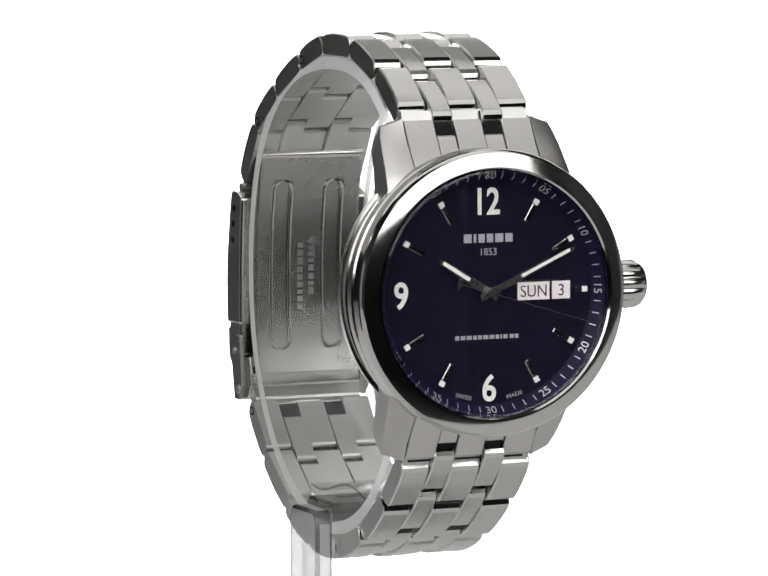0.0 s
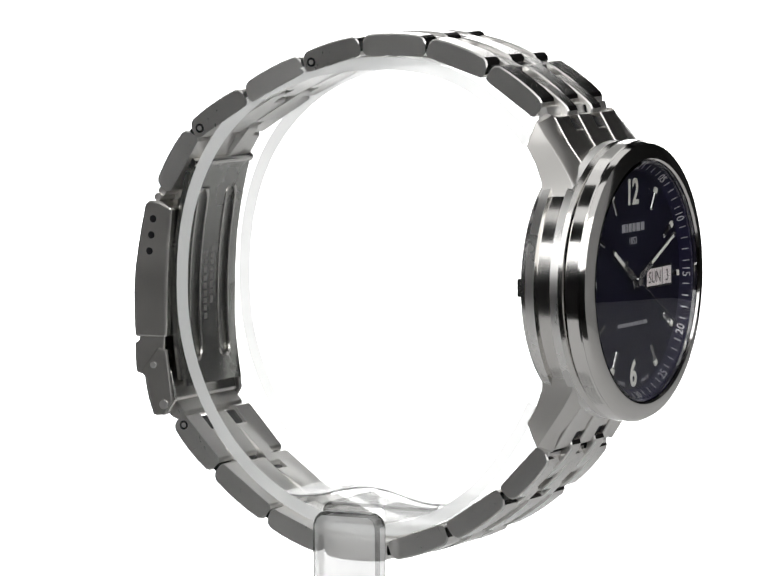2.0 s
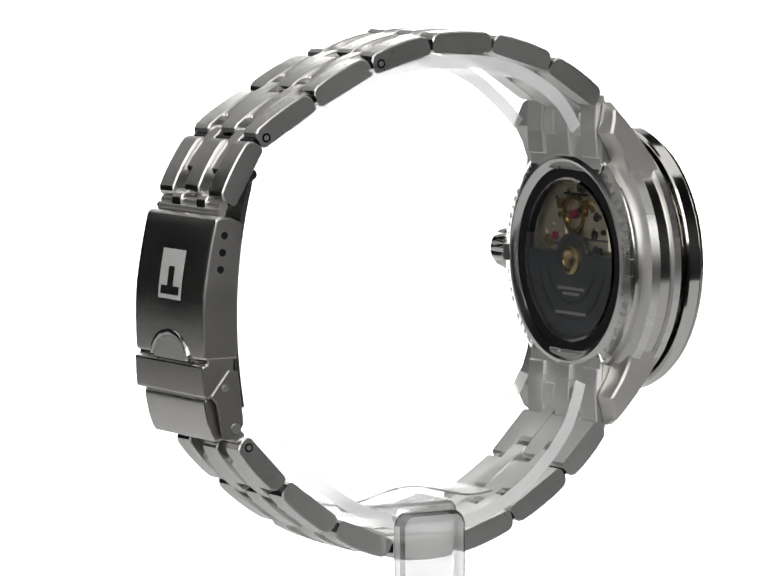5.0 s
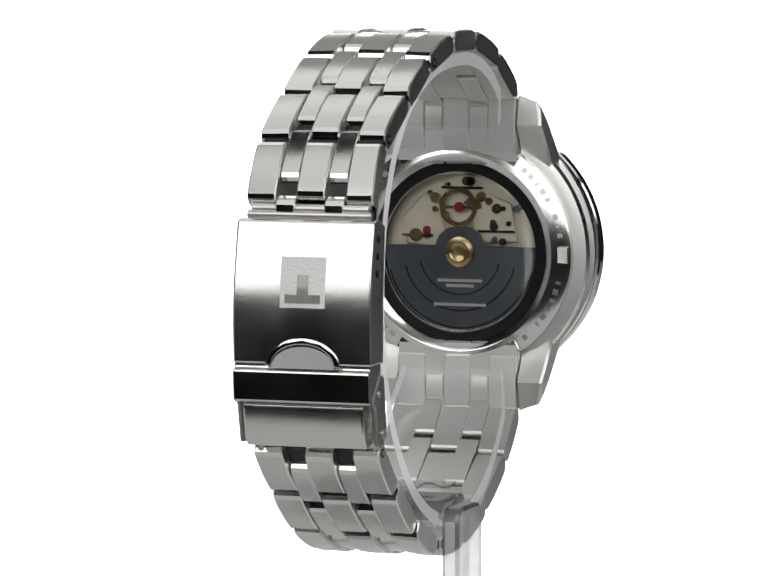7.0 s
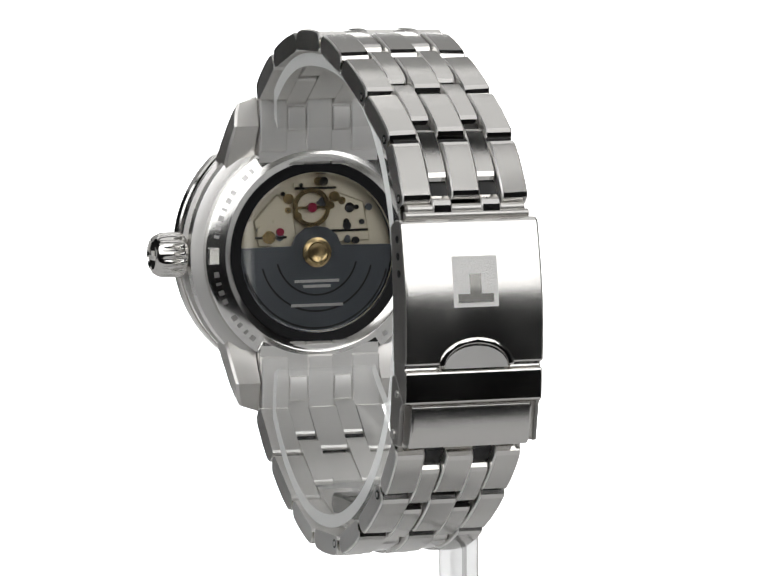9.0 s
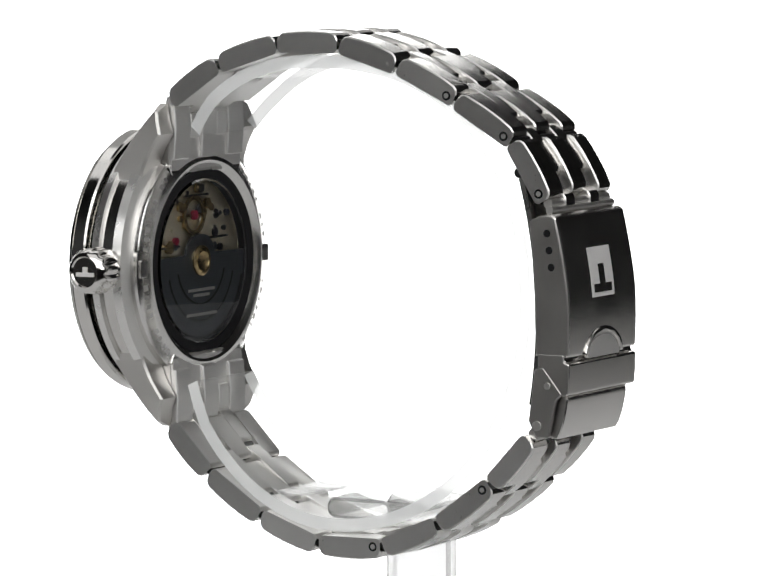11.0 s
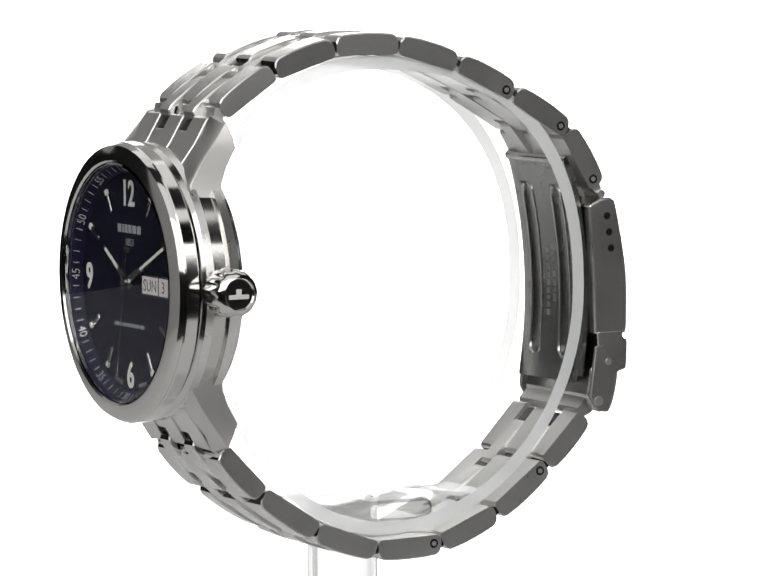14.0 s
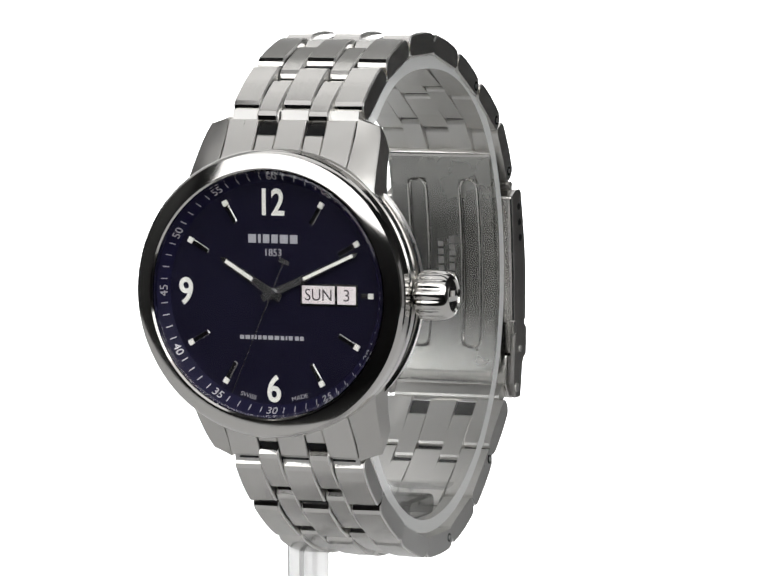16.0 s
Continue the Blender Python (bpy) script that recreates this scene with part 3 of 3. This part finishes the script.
def make_crown(watch):
    teeth = 13

    def knurl(a, r, h):
        return 1.0 + (0.09 * (abs(math.cos(a * teeth / 2)) - 0.6) if r > 2.9 and 20.3 < h < 24.2 else 0)
    bm = bmesh.new()
    lathe(bm, [(0, 18.5), (1.9, 18.5), (1.9, 19.9), (2.7, 20.0), (3.2, 20.4), (3.35, 21.0), (3.38, 22.6), (3.3, 23.9), (3.15, 24.5), (2.75, 25.0), (2.3, 25.2), (2.1, 24.95), (0, 24.95)], 132, "x",
          (0, -36.35, CZ), closed=False, wave=knurl)
    crown = part("crown", bm, polished, watch, "knurled polished steel winding crown", smooth=50)
    bm = bmesh.new()
    prism(bm, [(-1.5, 0.5), (1.5, 0.5), (1.5, 1.1), (0.35, 1.1), (0.35, 1.9), (-0.35, 1.9), (-0.35, 1.1), (-1.5, 1.1)], (0, 1, 0), (0, 0, 1), (1, 0, 0), 24.9, 25.15, (0, -36.35, CZ - 1.2))
    part("crown_mark", bm, frosted, crown, "plain raised mark")


def make_caseback(watch):
    bm = bmesh.new()
    lathe(bm, [(13.9, -32.1), (14.0, -31.7), (14.9, -31.05), (15.15, -30.98), (15.4, -31.05), (17.6, -31.75), (17.9, -32.0), (17.95, -33.4), (13.9, -33.4)], 160)
    back = part("caseback", bm, back_polish, watch, "polished steel case back ring with a sloped rim", smooth=30)
    # wrench notches round the sloped rim
    for k in range(6):
        a = radians(30 + 60 * k)
        u, v = Vector((math.cos(a), 0, -math.sin(a))), Vector((math.sin(a), 0, math.cos(a)))
        bm = bmesh.new()
        prism(bm, [(-1.3, -0.95), (1.3, -0.95), (1.3, 0.95), (-1.3, 0.95)], u, v, (0, 1, 0), -32.2, -31.25, Vector((0, 0, CZ)) + v * 16.7)
        bevel(bm, 0.12, 1)
        part("notch", bm, back_polish, back, "flat wrench notch")
    # engraved writing round the rim, too small to read
    for k in range(72):
        if k % 12 in (5, 6, 7) or k % 7 == 3 or not (3 < k < 33 or 39 < k < 69):
            continue
        a = 2 * math.pi * k / 72
        u, v = Vector((math.cos(a), 0, -math.sin(a))), Vector((math.sin(a), 0, math.cos(a)))
        w = 0.32 + 0.12 * math.sin(k * 2.3)
        slope = Vector((0, -0.303, 0)) + v * 0.953
        bm = bmesh.new()
        prism(bm, [(-w, -0.4), (w, -0.4), (w, 0.4), (-w, 0.4)], u, slope, (0, 1, 0), -0.3, 0.02, Vector((0, -31.43, CZ)) + v * 16.6)
        part("engraving", bm, engraved, back)
    bm = bmesh.new()
    lathe(bm, [(12.3, -31.95), (12.5, -31.8), (13.85, -31.65), (13.95, -31.8), (13.95, -33.6), (12.3, -33.6)], 96)
    part("gasket", bm, black_gap, back, "black ring round the back window", smooth=30)
    bm = bmesh.new()
    lathe(bm, [(0, -31.65), (12.0, -31.65), (12.35, -31.85), (12.35, -32.1), (0, -32.1)], 96, closed=False)
    win = part("back_window", bm, sapphire, back, "clear display window", smooth=20)
    win.visible_shadow = False
    bm = bmesh.new()
    lathe(bm, [(0, -34.4), (12.6, -34.4), (12.6, -34.0), (0, -34.0)], 64, closed=False)
    plate = part("movement", bm, cream_metal, watch, "nickel automatic movement with gold and ruby parts", smooth=30)
    rng = random.Random(7)
    bm = bmesh.new()
    prism(bm, [(-9, 1.5), (-2, 1.2), (-1.5, 6), (-4, 9), (-8, 7.5)], (1, 0, 0), (0, 0, 1), (0, 1, 0), -34.0, -33.5, (0, 0, CZ))
    bevel(bm, 0.2, 1)
    part("bridge", bm, cream_metal, plate, "engraved nickel bridge")
    bm = bmesh.new()
    prism(bm, [(2.5, 0.5), (9, 1), (9.8, 5), (6, 9), (3.5, 7)], (1, 0, 0), (0, 0, 1), (0, 1, 0), -34.0, -33.6, (0, 0, CZ))
    bevel(bm, 0.2, 1)
    part("bridge", bm, cream_metal, plate)
    bm = bmesh.new()
    lathe(bm, [(2.3, -33.5), (3.0, -33.5), (3.0, -33.2), (2.3, -33.2)], 40, centre=(0.5, 0, CZ + 6.8))
    box(bm, (-2.2, -33.4, CZ + 6.6), (3.2, -33.3, CZ + 7.0))
    part("balance_wheel", bm, gold, plate, "gilt balance wheel", smooth=30)
    for x, z, r, mat, name in ((0.4, 6.8, 0.75, ruby, "jewel"), (5.6, 3.2, 0.6, ruby, "jewel"), (-5.2, 3.9, 0.65, black_gap, "screw_hole"), (-6.6, 1.6, 0.55, black_gap, "screw_hole"),
                               (-5.6, 6.5, 0.45, dark_steel, "screw"), (4.2, 8.2, 0.8, gold, "gear"), (7.4, 2.4, 1.0, gold, "gear"), (-3.2, 8.4, 0.8, gold, "gear"), (-7.6, 4.4, 0.4, dark_steel, "screw")):
        bm = bmesh.new()
        disc_pin(bm, Vector((x, -33.35, CZ + z)), r, 0.5, (0, 1, 0), 18)
        part(name, bm, mat, plate, smooth=35)
    # wheels, screws and train details of the upper half
    for k in range(26):
        ang, rad = rng.uniform(0.15, math.pi - 0.15), rng.uniform(4.6, 11.0)
        x, z = math.cos(ang) * rad, math.sin(ang) * rad + 0.6
        if math.hypot(x, z) > 11.0:
            continue
        r = rng.uniform(0.25, 0.85)
        bm = bmesh.new()
        depth = rng.uniform(0.3, 0.6)
        disc_pin(bm, Vector((x, -33.75 + depth / 2, CZ + z)), r, depth, (0, 1, 0), 16)
        kind = k % 4
        part(("wheel", "screw", "train_plate", "wheel")[kind], bm, (gold, rotor_steel, cream_metal, hand_steel)[kind], plate, smooth=35)
    for x0, z0, x1, z1 in ((-8.6, 3.0, -2.6, 5.4), (-3.5, 9.6, 3.2, 10.4), (4.6, 2.2, 9.6, 4.0)):
        bm = bmesh.new()
        box(bm, (x0, -33.5, CZ + z0), (x1, -33.2, CZ + z0 + 0.35))
        part("lever", bm, hand_steel, plate, "thin steel lever")
    # rotor: heavy half disc
    bm = bmesh.new()
    out = [(-12.0, 0.9)] + [(-12.0 * math.cos(math.pi * k / 28), -12.0 * math.sin(math.pi * k / 28)) for k in range(29)] + [(12.0, 0.9), (4.0, 1.0), (3.3, 2.6), (1.8, 3.7), (0, 4.0), (-1.8, 3.7), (-3.3, 2.6), (-4.0, 1.0)]
    prism(bm, out, (1, 0, 0), (0, 0, 1), (0, 1, 0), -33.0, -32.5, (0, 0, CZ))
    rotor = part("rotor", bm, rotor_steel, plate, "dark grey half-round winding rotor")
    for r0, r1 in ((6.4, 6.7), (8.9, 9.2), (11.5, 11.8)):
        bm = bmesh.new()
        ring = [(r0 * math.cos(math.pi * (1.08 + 0.84 * k / 24)), r0 * math.sin(math.pi * (1.08 + 0.84 * k / 24))) for k in range(25)]
        ring += [(r1 * math.cos(math.pi * (1.92 - 0.84 * k / 24)), r1 * math.sin(math.pi * (1.92 - 0.84 * k / 24))) for k in range(25)]
        prism(bm, ring, (1, 0, 0), (0, 0, 1), (0, 1, 0), -32.5, -32.42, (0, 0, CZ))
        part("rotor_groove", bm, dark_steel, rotor)
    for z, w in ((-4.4, 3.6), (-5.2, 2.2), (-8.1, 4.2)):
        bm = bmesh.new()
        box(bm, (-w, -32.5, CZ + z - 0.22), (w, -32.4, CZ + z + 0.22))
        part("engraving", bm, engraved, rotor, "small engraved bar")
    bm = bmesh.new()
    lathe(bm, [(0, -32.5), (2.3, -32.5), (2.3, -32.2), (1.6, -32.0), (1.2, -32.2), (0, -32.2)], 40, closed=False)
    part("bearing", bm, gold, rotor, "gilt centre bearing", smooth=30)


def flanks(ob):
    """The side faces of the clasp are brushed the other way; their dark reflection is put into the colour."""
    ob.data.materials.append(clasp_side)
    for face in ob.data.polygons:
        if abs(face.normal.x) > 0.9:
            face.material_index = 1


def make_clasp(watch):
    X = (1, 0, 0)
    arc = [(34.0, 12.2), (34.42, 10.4), (34.81, 8.6), (35.17, 6.8), (35.5, 5.0), (35.82, 3.0), (36.04, 1.0), (36.13, -1.0), (36.15, -3.0), (36.08, -6.1), (35.95, -7.7)]
    inner = [(30.6, -7.7), (30.5, -3), (30.45, 0.3), (30.1, 6.0), (29.5, 11.6), (31.5, 12.5), (33.2, 12.6)]
    bm = bmesh.new()
    prism(bm, arc + inner, (0, 1, 0), (0, 0, 1), X, -10.25, 10.4)
    bevel(bm, 0.35, 2, 30)
    cover = part("clasp", bm, clasp_brushed, watch, "curved brushed steel folding clasp cover", smooth=14)
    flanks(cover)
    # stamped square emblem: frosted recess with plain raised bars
    def on_arc(z):
        for (y0, z0), (y1, z1) in zip(arc, arc[1:]):
            if z1 <= z <= z0:
                return y0 + (y1 - y0) * (z0 - z) / (z0 - z1)
        return 36.0
    def patch(name, x0, x1, z0, z1, lift, mat, lab):
        bm = bmesh.new()
        n = 6
        rows = []
        for k in range(n + 1):
            z = z0 + (z1 - z0) * k / n
            y = on_arc(z)
            rows.append([bm.verts.new(Vector(c) * MM) for c in ((x0, y - 0.3, z), (x0, y + lift, z), (x1, y + lift, z), (x1, y - 0.3, z))])
        for a, b in zip(rows, rows[1:]):
            for i in range(4):
                bm.faces.new((a[i], a[(i + 1) % 4], b[(i + 1) % 4], b[i]))
        bm.faces.new(rows[0])
        bm.faces.new(rows[-1])
        part(name, bm, mat, cover, lab)
    patch("emblem", -3.45, 3.25, 0.35, 7.45, 0.03, frosted, "frosted square emblem")
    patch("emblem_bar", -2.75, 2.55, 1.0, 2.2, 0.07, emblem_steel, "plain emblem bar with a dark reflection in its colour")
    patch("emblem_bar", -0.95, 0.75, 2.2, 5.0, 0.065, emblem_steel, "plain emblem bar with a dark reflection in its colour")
    # round thumb notch
    bm = bmesh.new()
    out = [(5.6 * math.cos(math.pi * k / 24), 4.0 * math.sin(math.pi * k / 24)) for k in range(25)]
    inn = [(4.7 * math.cos(math.pi * (1 - k / 24)), 3.1 * math.sin(math.pi * (1 - k / 24))) for k in range(25)]
    prism(bm, out + inn, X, (0, 0, 1), (0, 1, 0), 35.6, 36.35, (-0.1, 0, -7.9))
    bevel(bm, 0.2, 2, 30)
    part("notch_rim", bm, bezel_satin, cover, "polished rim of the thumb notch", smooth=40)
    bm = bmesh.new()
    prism(bm, [(4.7 * math.cos(math.pi * k / 24), 3.1 * math.sin(math.pi * k / 24)) for k in range(25)], X, (0, 0, 1), (0, 1, 0), 35.6, 36.12, (-0.1, 0, -8.2))
    part("push_tab", bm, back_satin, cover, "satin half-round push tab")
    for z in (9.9, 7.5, 5.1):
        for x in (-10.25, 10.4):
            bm = bmesh.new()
            disc_pin(bm, Vector((x, 32.6 + (9.9 - z) * 0.14, z)), 0.55, 0.12)
            part("adjusting_hole", bm, black_gap, cover, "dark spring bar hole", smooth=35)
    # safety lock
    bm = bmesh.new()
    prism(bm, [(35.3, -7.2), (35.4, -8.3), (36.15, -8.6), (36.1, -11.0), (35.95, -13.0), (34.9, -13.3), (31.2, -12.4), (31.0, -7.2)], (0, 1, 0), (0, 0, 1), X, -10.0, 10.45)
    bevel(bm, 0.25, 2, 30)
    lock = part("safety_bar", bm, brushed, watch, "dark brushed steel fold-over safety bar", smooth=12)
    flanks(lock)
    bm = bmesh.new()
    prism(bm, [(35.3, -13.5), (35.25, -14.2), (35.05, -15.4), (34.7, -17.0), (34.2, -18.5), (33.6, -19.6), (31.2, -19.2), (29.8, -17.0), (30.6, -12.6), (34.8, -13.2)], (0, 1, 0), (0, 0, 1), X, -8.8, 9.3)
    bevel(bm, 0.4, 3, 30)
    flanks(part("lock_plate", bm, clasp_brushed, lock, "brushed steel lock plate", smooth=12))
    for x in (-10.3, 9.87):
        bm = bmesh.new()
        prism(bm, [(35.0, -12.9), (34.0, -13.9), (32.9, -19.2), (30.9, -19.2), (29.6, -17.0), (30.6, -9.5), (32, -9.2)], (0, 1, 0), (0, 0, 1), X, x, x + 0.7)
        bevel(bm, 0.15, 1, 30)
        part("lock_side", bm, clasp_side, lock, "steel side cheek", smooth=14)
        for y, z, r in ((32.7, -11.8, 0.5), (31.0, -17.6, 0.72)):
            bm = bmesh.new()
            disc_pin(bm, Vector((x + (0.0 if x < 0 else 0.7), y, z)), r, 0.4)
            part("rivet", bm, edge_polish, lock, "polished rivet", smooth=35)
    # folding blades inside
    def blade_y(z):
        """The inner face of the folded blades at a height."""
        f = (18.0 - z) / 33.0
        return 29.3 - 2.9 * (abs(f - 0.62) / 0.62) ** 2

    def strip(bm, x0, x1, z0, z1, near, far, steps=14):
        """A bent strip that follows the blades, from near to far behind their face."""
        rows = []
        for k in range(steps + 1):
            z = z0 + (z1 - z0) * k / steps
            y = blade_y(z)
            rows.append([bm.verts.new(Vector(c) * MM) for c in ((x0, y + near, z), (x1, y + near, z), (x1, y + far, z), (x0, y + far, z))])
        for a, b in zip(rows, rows[1:]):
            for i in range(4):
                bm.faces.new((a[i], a[(i + 1) % 4], b[(i + 1) % 4], b[i]))
        bm.faces.new(rows[0])
        bm.faces.new(rows[-1])

    bm = bmesh.new()
    strip(bm, -8.6, 8.5, 17.0, -14.0, 0.4, 1.2)
    part("folding_plate", bm, blade_satin, cover, "satin steel inner plate of the clasp", smooth=28)
    bm = bmesh.new()
    for x0, x1 in ((-7.9, -5.7), (-2.6, 2.5), (5.6, 7.8)):
        strip(bm, x0, x1, 18.0, -15.0, 0.0, 0.7)
    for z0, z1 in ((18.0, 14.4), (-11.6, -15.0)):
        for x0, x1 in ((-5.7, -2.6), (2.5, 5.6)):
            strip(bm, x0, x1, z0, z1, 0.0, 0.7, 3)
    part("folding_blade", bm, blade_satin, cover, "satin steel folding blade with two long slots", smooth=28)
    for x in (-4.15, 4.05):
        # rounded rim of each slot
        bm = bmesh.new()
        path = []
        for k in range(9):
            a = math.pi * k / 8
            path.append((x + 1.45 * math.cos(a), 12.8 + 1.45 * math.sin(a)))
        for k in range(1, 12):
            path.append((x - 1.45, 12.8 - 22.8 * k / 12))
        for k in range(9):
            a = math.pi + math.pi * k / 8
            path.append((x + 1.45 * math.cos(a), -10.0 + 1.45 * math.sin(a)))
        for k in range(1, 12):
            path.append((x + 1.45, -10.0 + 22.8 * k / 12))
        rings = []
        for i, (px, pz) in enumerate(path):
            qx, qz = path[(i + 1) % len(path)]
            ox, oz = path[i - 1]
            d = Vector((qx - ox, 0, qz - oz)).normalized()
            n = Vector((d.z, 0, -d.x))
            c = Vector((px, blade_y(pz) + 0.05, pz))
            rings.append([bm.verts.new((c + n * (0.3 * math.cos(w)) + Vector((0, -0.3 * math.sin(w), 0))) * MM) for w in (0, 1.05, 2.09, 3.14, 4.71)])
        for i, ring in enumerate(rings):
            nxt = rings[(i + 1) % len(rings)]
            for k in range(5):
                bm.faces.new((ring[k], ring[(k + 1) % 5], nxt[(k + 1) % 5], nxt[k]))
        part("slot_rim", bm, polished, cover, "long polished rim of a blade slot", smooth=60)
    # stamped writing on the blade, too worn to read
    rng = random.Random(11)
    for x, z0, z1 in ((-0.9, 4.6, -5.0), (0.9, 5.4, -3.4)):
        z = z0
        while z > z1:
            w = rng.uniform(0.5, 1.1)
            bm = bmesh.new()
            strip(bm, x - 0.42, x + 0.42, z, z - w, -0.03, 0.2, 2)
            part("stamped_mark", bm, engraved, cover, "small stamped bar")
            z -= w + 0.35
    bm = bmesh.new()
    disc_pin(bm, Vector((0, 27.0, 18.2)), 0.75, 17.0)
    part("hinge_pin", bm, polished, cover, "polished hinge pin", smooth=35)


def make_watch():
    watch = tagged(new("wristwatch"), "stainless steel wristwatch with navy dial on a five-row bracelet", "wristwatch")
    make_case(watch)
    seconds = make_dial(watch)
    make_crown(watch)
    make_caseback(watch)
    make_bracelet(watch)
    make_clasp(watch)
    return watch, seconds


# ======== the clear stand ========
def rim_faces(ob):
    """The rounded rims of clear plastic get a grey tint for the dark lines that refraction would give."""
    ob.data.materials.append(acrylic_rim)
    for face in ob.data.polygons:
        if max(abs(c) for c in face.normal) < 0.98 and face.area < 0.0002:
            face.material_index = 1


def make_stand():
    stand = tagged(new("display_stand"), "clear acrylic watch stand with an open cuff ring", "watch stand")
    # cuff: an open band inside the bracelet
    bm = bmesh.new()
    rows = []
    n = 72
    for k in range(n + 1):
        a = radians(140 - (140 + 155) * k / n)
        row = []
        # the upper half is fuller than the lower half; both arms turn in before the case back
        y_mid, half_y, half_z, ee = (-6.0, 35.3, 35.0, 2 / 2.35) if a > 0 else (-3.5, 32.8, 34.6, 1.0)
        if math.cos(a) < 0:
            half_y = 28.6 if a > 0 else 28.9
        for dr in (0.0, -1.9):
            c, s = math.cos(a), math.sin(a)
            y = y_mid + (half_y + dr) * math.copysign(abs(c) ** ee, c)
            z = -0.6 + (half_z + dr) * math.copysign(abs(s) ** ee, s)
            row.append((y, z))
        fade = min(k, n - k)
        half = 9.2 if fade > 2 else 9.2 - (3 - fade) * 0.45
        (y0, z0), (y1, z1) = row
        rows.append([bm.verts.new(Vector(c) * MM) for c in ((-half, y0, z0), (half, y0, z0), (half, y1, z1), (-half, y1, z1))])
    for a, b in zip(rows, rows[1:]):
        for i in range(4):
            bm.faces.new((a[i], a[(i + 1) % 4], b[(i + 1) % 4], b[i]))
    bm.faces.new(rows[0])
    bm.faces.new(rows[-1])
    cuff = part("cuff", bm, acrylic, stand, "clear open acrylic cuff, piped light painted white on its sawn edges", smooth=25)
    cuff.data.materials.append(sawn_lit_acrylic)
    for face in cuff.data.polygons:
        if abs(face.normal.x) > 0.7:
            face.material_index = 1
    # waved saddle plate under the cuff's floor
    bm = bmesh.new()
    rows = []
    for k in range(33):
        y = -15.0 + 29.0 * k / 32
        z = -29.55 + 0.96 * math.cos((y + 0.6) / 11.3 * math.pi)
        rows.append([bm.verts.new(Vector(c) * MM) for c in ((-5.2, y, z), (6.6, y, z), (6.6, y, z - 0.3), (-5.2, y, z - 0.3))])
    for a, b in zip(rows, rows[1:]):
        for i in range(4):
            bm.faces.new((a[i], a[(i + 1) % 4], b[(i + 1) % 4], b[i]))
    bm.faces.new(rows[0])
    bm.faces.new(rows[-1])
    saddle = part("saddle", bm, acrylic_plate, stand, "clear waved acrylic saddle", smooth=30)
    # front edge tinted grey to paint its dark outline
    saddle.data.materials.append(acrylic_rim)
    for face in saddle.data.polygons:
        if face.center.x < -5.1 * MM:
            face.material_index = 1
    # post beside the bracelet, with an arm that reaches under the cuff
    bm = bmesh.new()
    prism(bm, [(-6.1, -108), (4.9, -108), (4.9, -33.5), (4.4, -32.3), (3.4, -31.6), (-4.6, -31.6), (-5.6, -32.3), (-6.1, -33.5)], (0, 1, 0), (0, 0, 1), (1, 0, 0), -12.4, -9.75)
    bevel(bm, 0.55, 2, 30)
    post = part("post", bm, acrylic_post, stand, "clear acrylic upright plate with a rounded top", smooth=14)
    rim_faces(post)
    bm = bmesh.new()
    profile = []
    for cy, cz, start in ((3.3, -31.9, 0), (-4.8, -31.9, 90), (-4.8, -32.2, 180), (3.3, -32.2, 270)):
        for k in range(5):
            a = radians(start + 22.5 * k)
            profile.append((cy + 1.4 * math.cos(a), cz + 1.4 * math.sin(a)))
    prism(bm, profile, (0, 1, 0), (0, 0, 1), (1, 0, 0), -9.7, 7.0)
    bevel(bm, 0.45, 2, 50)
    arm = part("arm", bm, acrylic, stand, "clear rounded acrylic arm", smooth=26)
    # rounded sides tinted grey in place of refracted dark edges
    arm.data.materials.append(acrylic_wave)
    for face in arm.data.polygons:
        if 0.2 < abs(face.normal.x) < 0.98 or (abs(face.normal.y) > 0.5 and abs(face.normal.x) < 0.2):
            face.material_index = 1
    bm = bmesh.new()
    lathe(bm, [(0, -112), (40, -112), (40, -109), (39, -108), (0, -108)], 64, "y", (0, 0, 0), closed=False)
    bmesh.ops.transform(bm, matrix=Matrix.Rotation(radians(90), 4, "X"), verts=bm.verts[:])
    base = part("base", bm, acrylic, stand, "clear acrylic round base plate", smooth=30)
    for ob in (cuff, saddle, post, arm, base):
        ob.visible_shadow = False
    return stand


make_studio()
watch, seconds_hand = make_watch()
stand = make_stand()

# ======== the turning ========
TURN = (22.31, 41.97, 61.64, 81.29, 100.96, 120.67, 140.41, 160.20, 180.00, 199.73, 219.55, 239.41, 259.28, 279.15, 299.08, 319.08, 339.09)


def motions():
    rows = []
    for k, turn in enumerate(TURN):
        a = radians(turn)
        rows.append((float(k), pose(-0.8 * MM * math.cos(a), -0.8 * MM * math.sin(a), 0, 0, 0, turn)))
    walk(watch, rows)
    walk(stand, rows)
    # the seconds hand runs on
    walk(seconds_hand, [(2.0 * k, pose(0, (DIAL - 0.9) * MM, CZ * MM, 0, 107 + 12.0 * k, 0)) for k in range(9)])


motions()
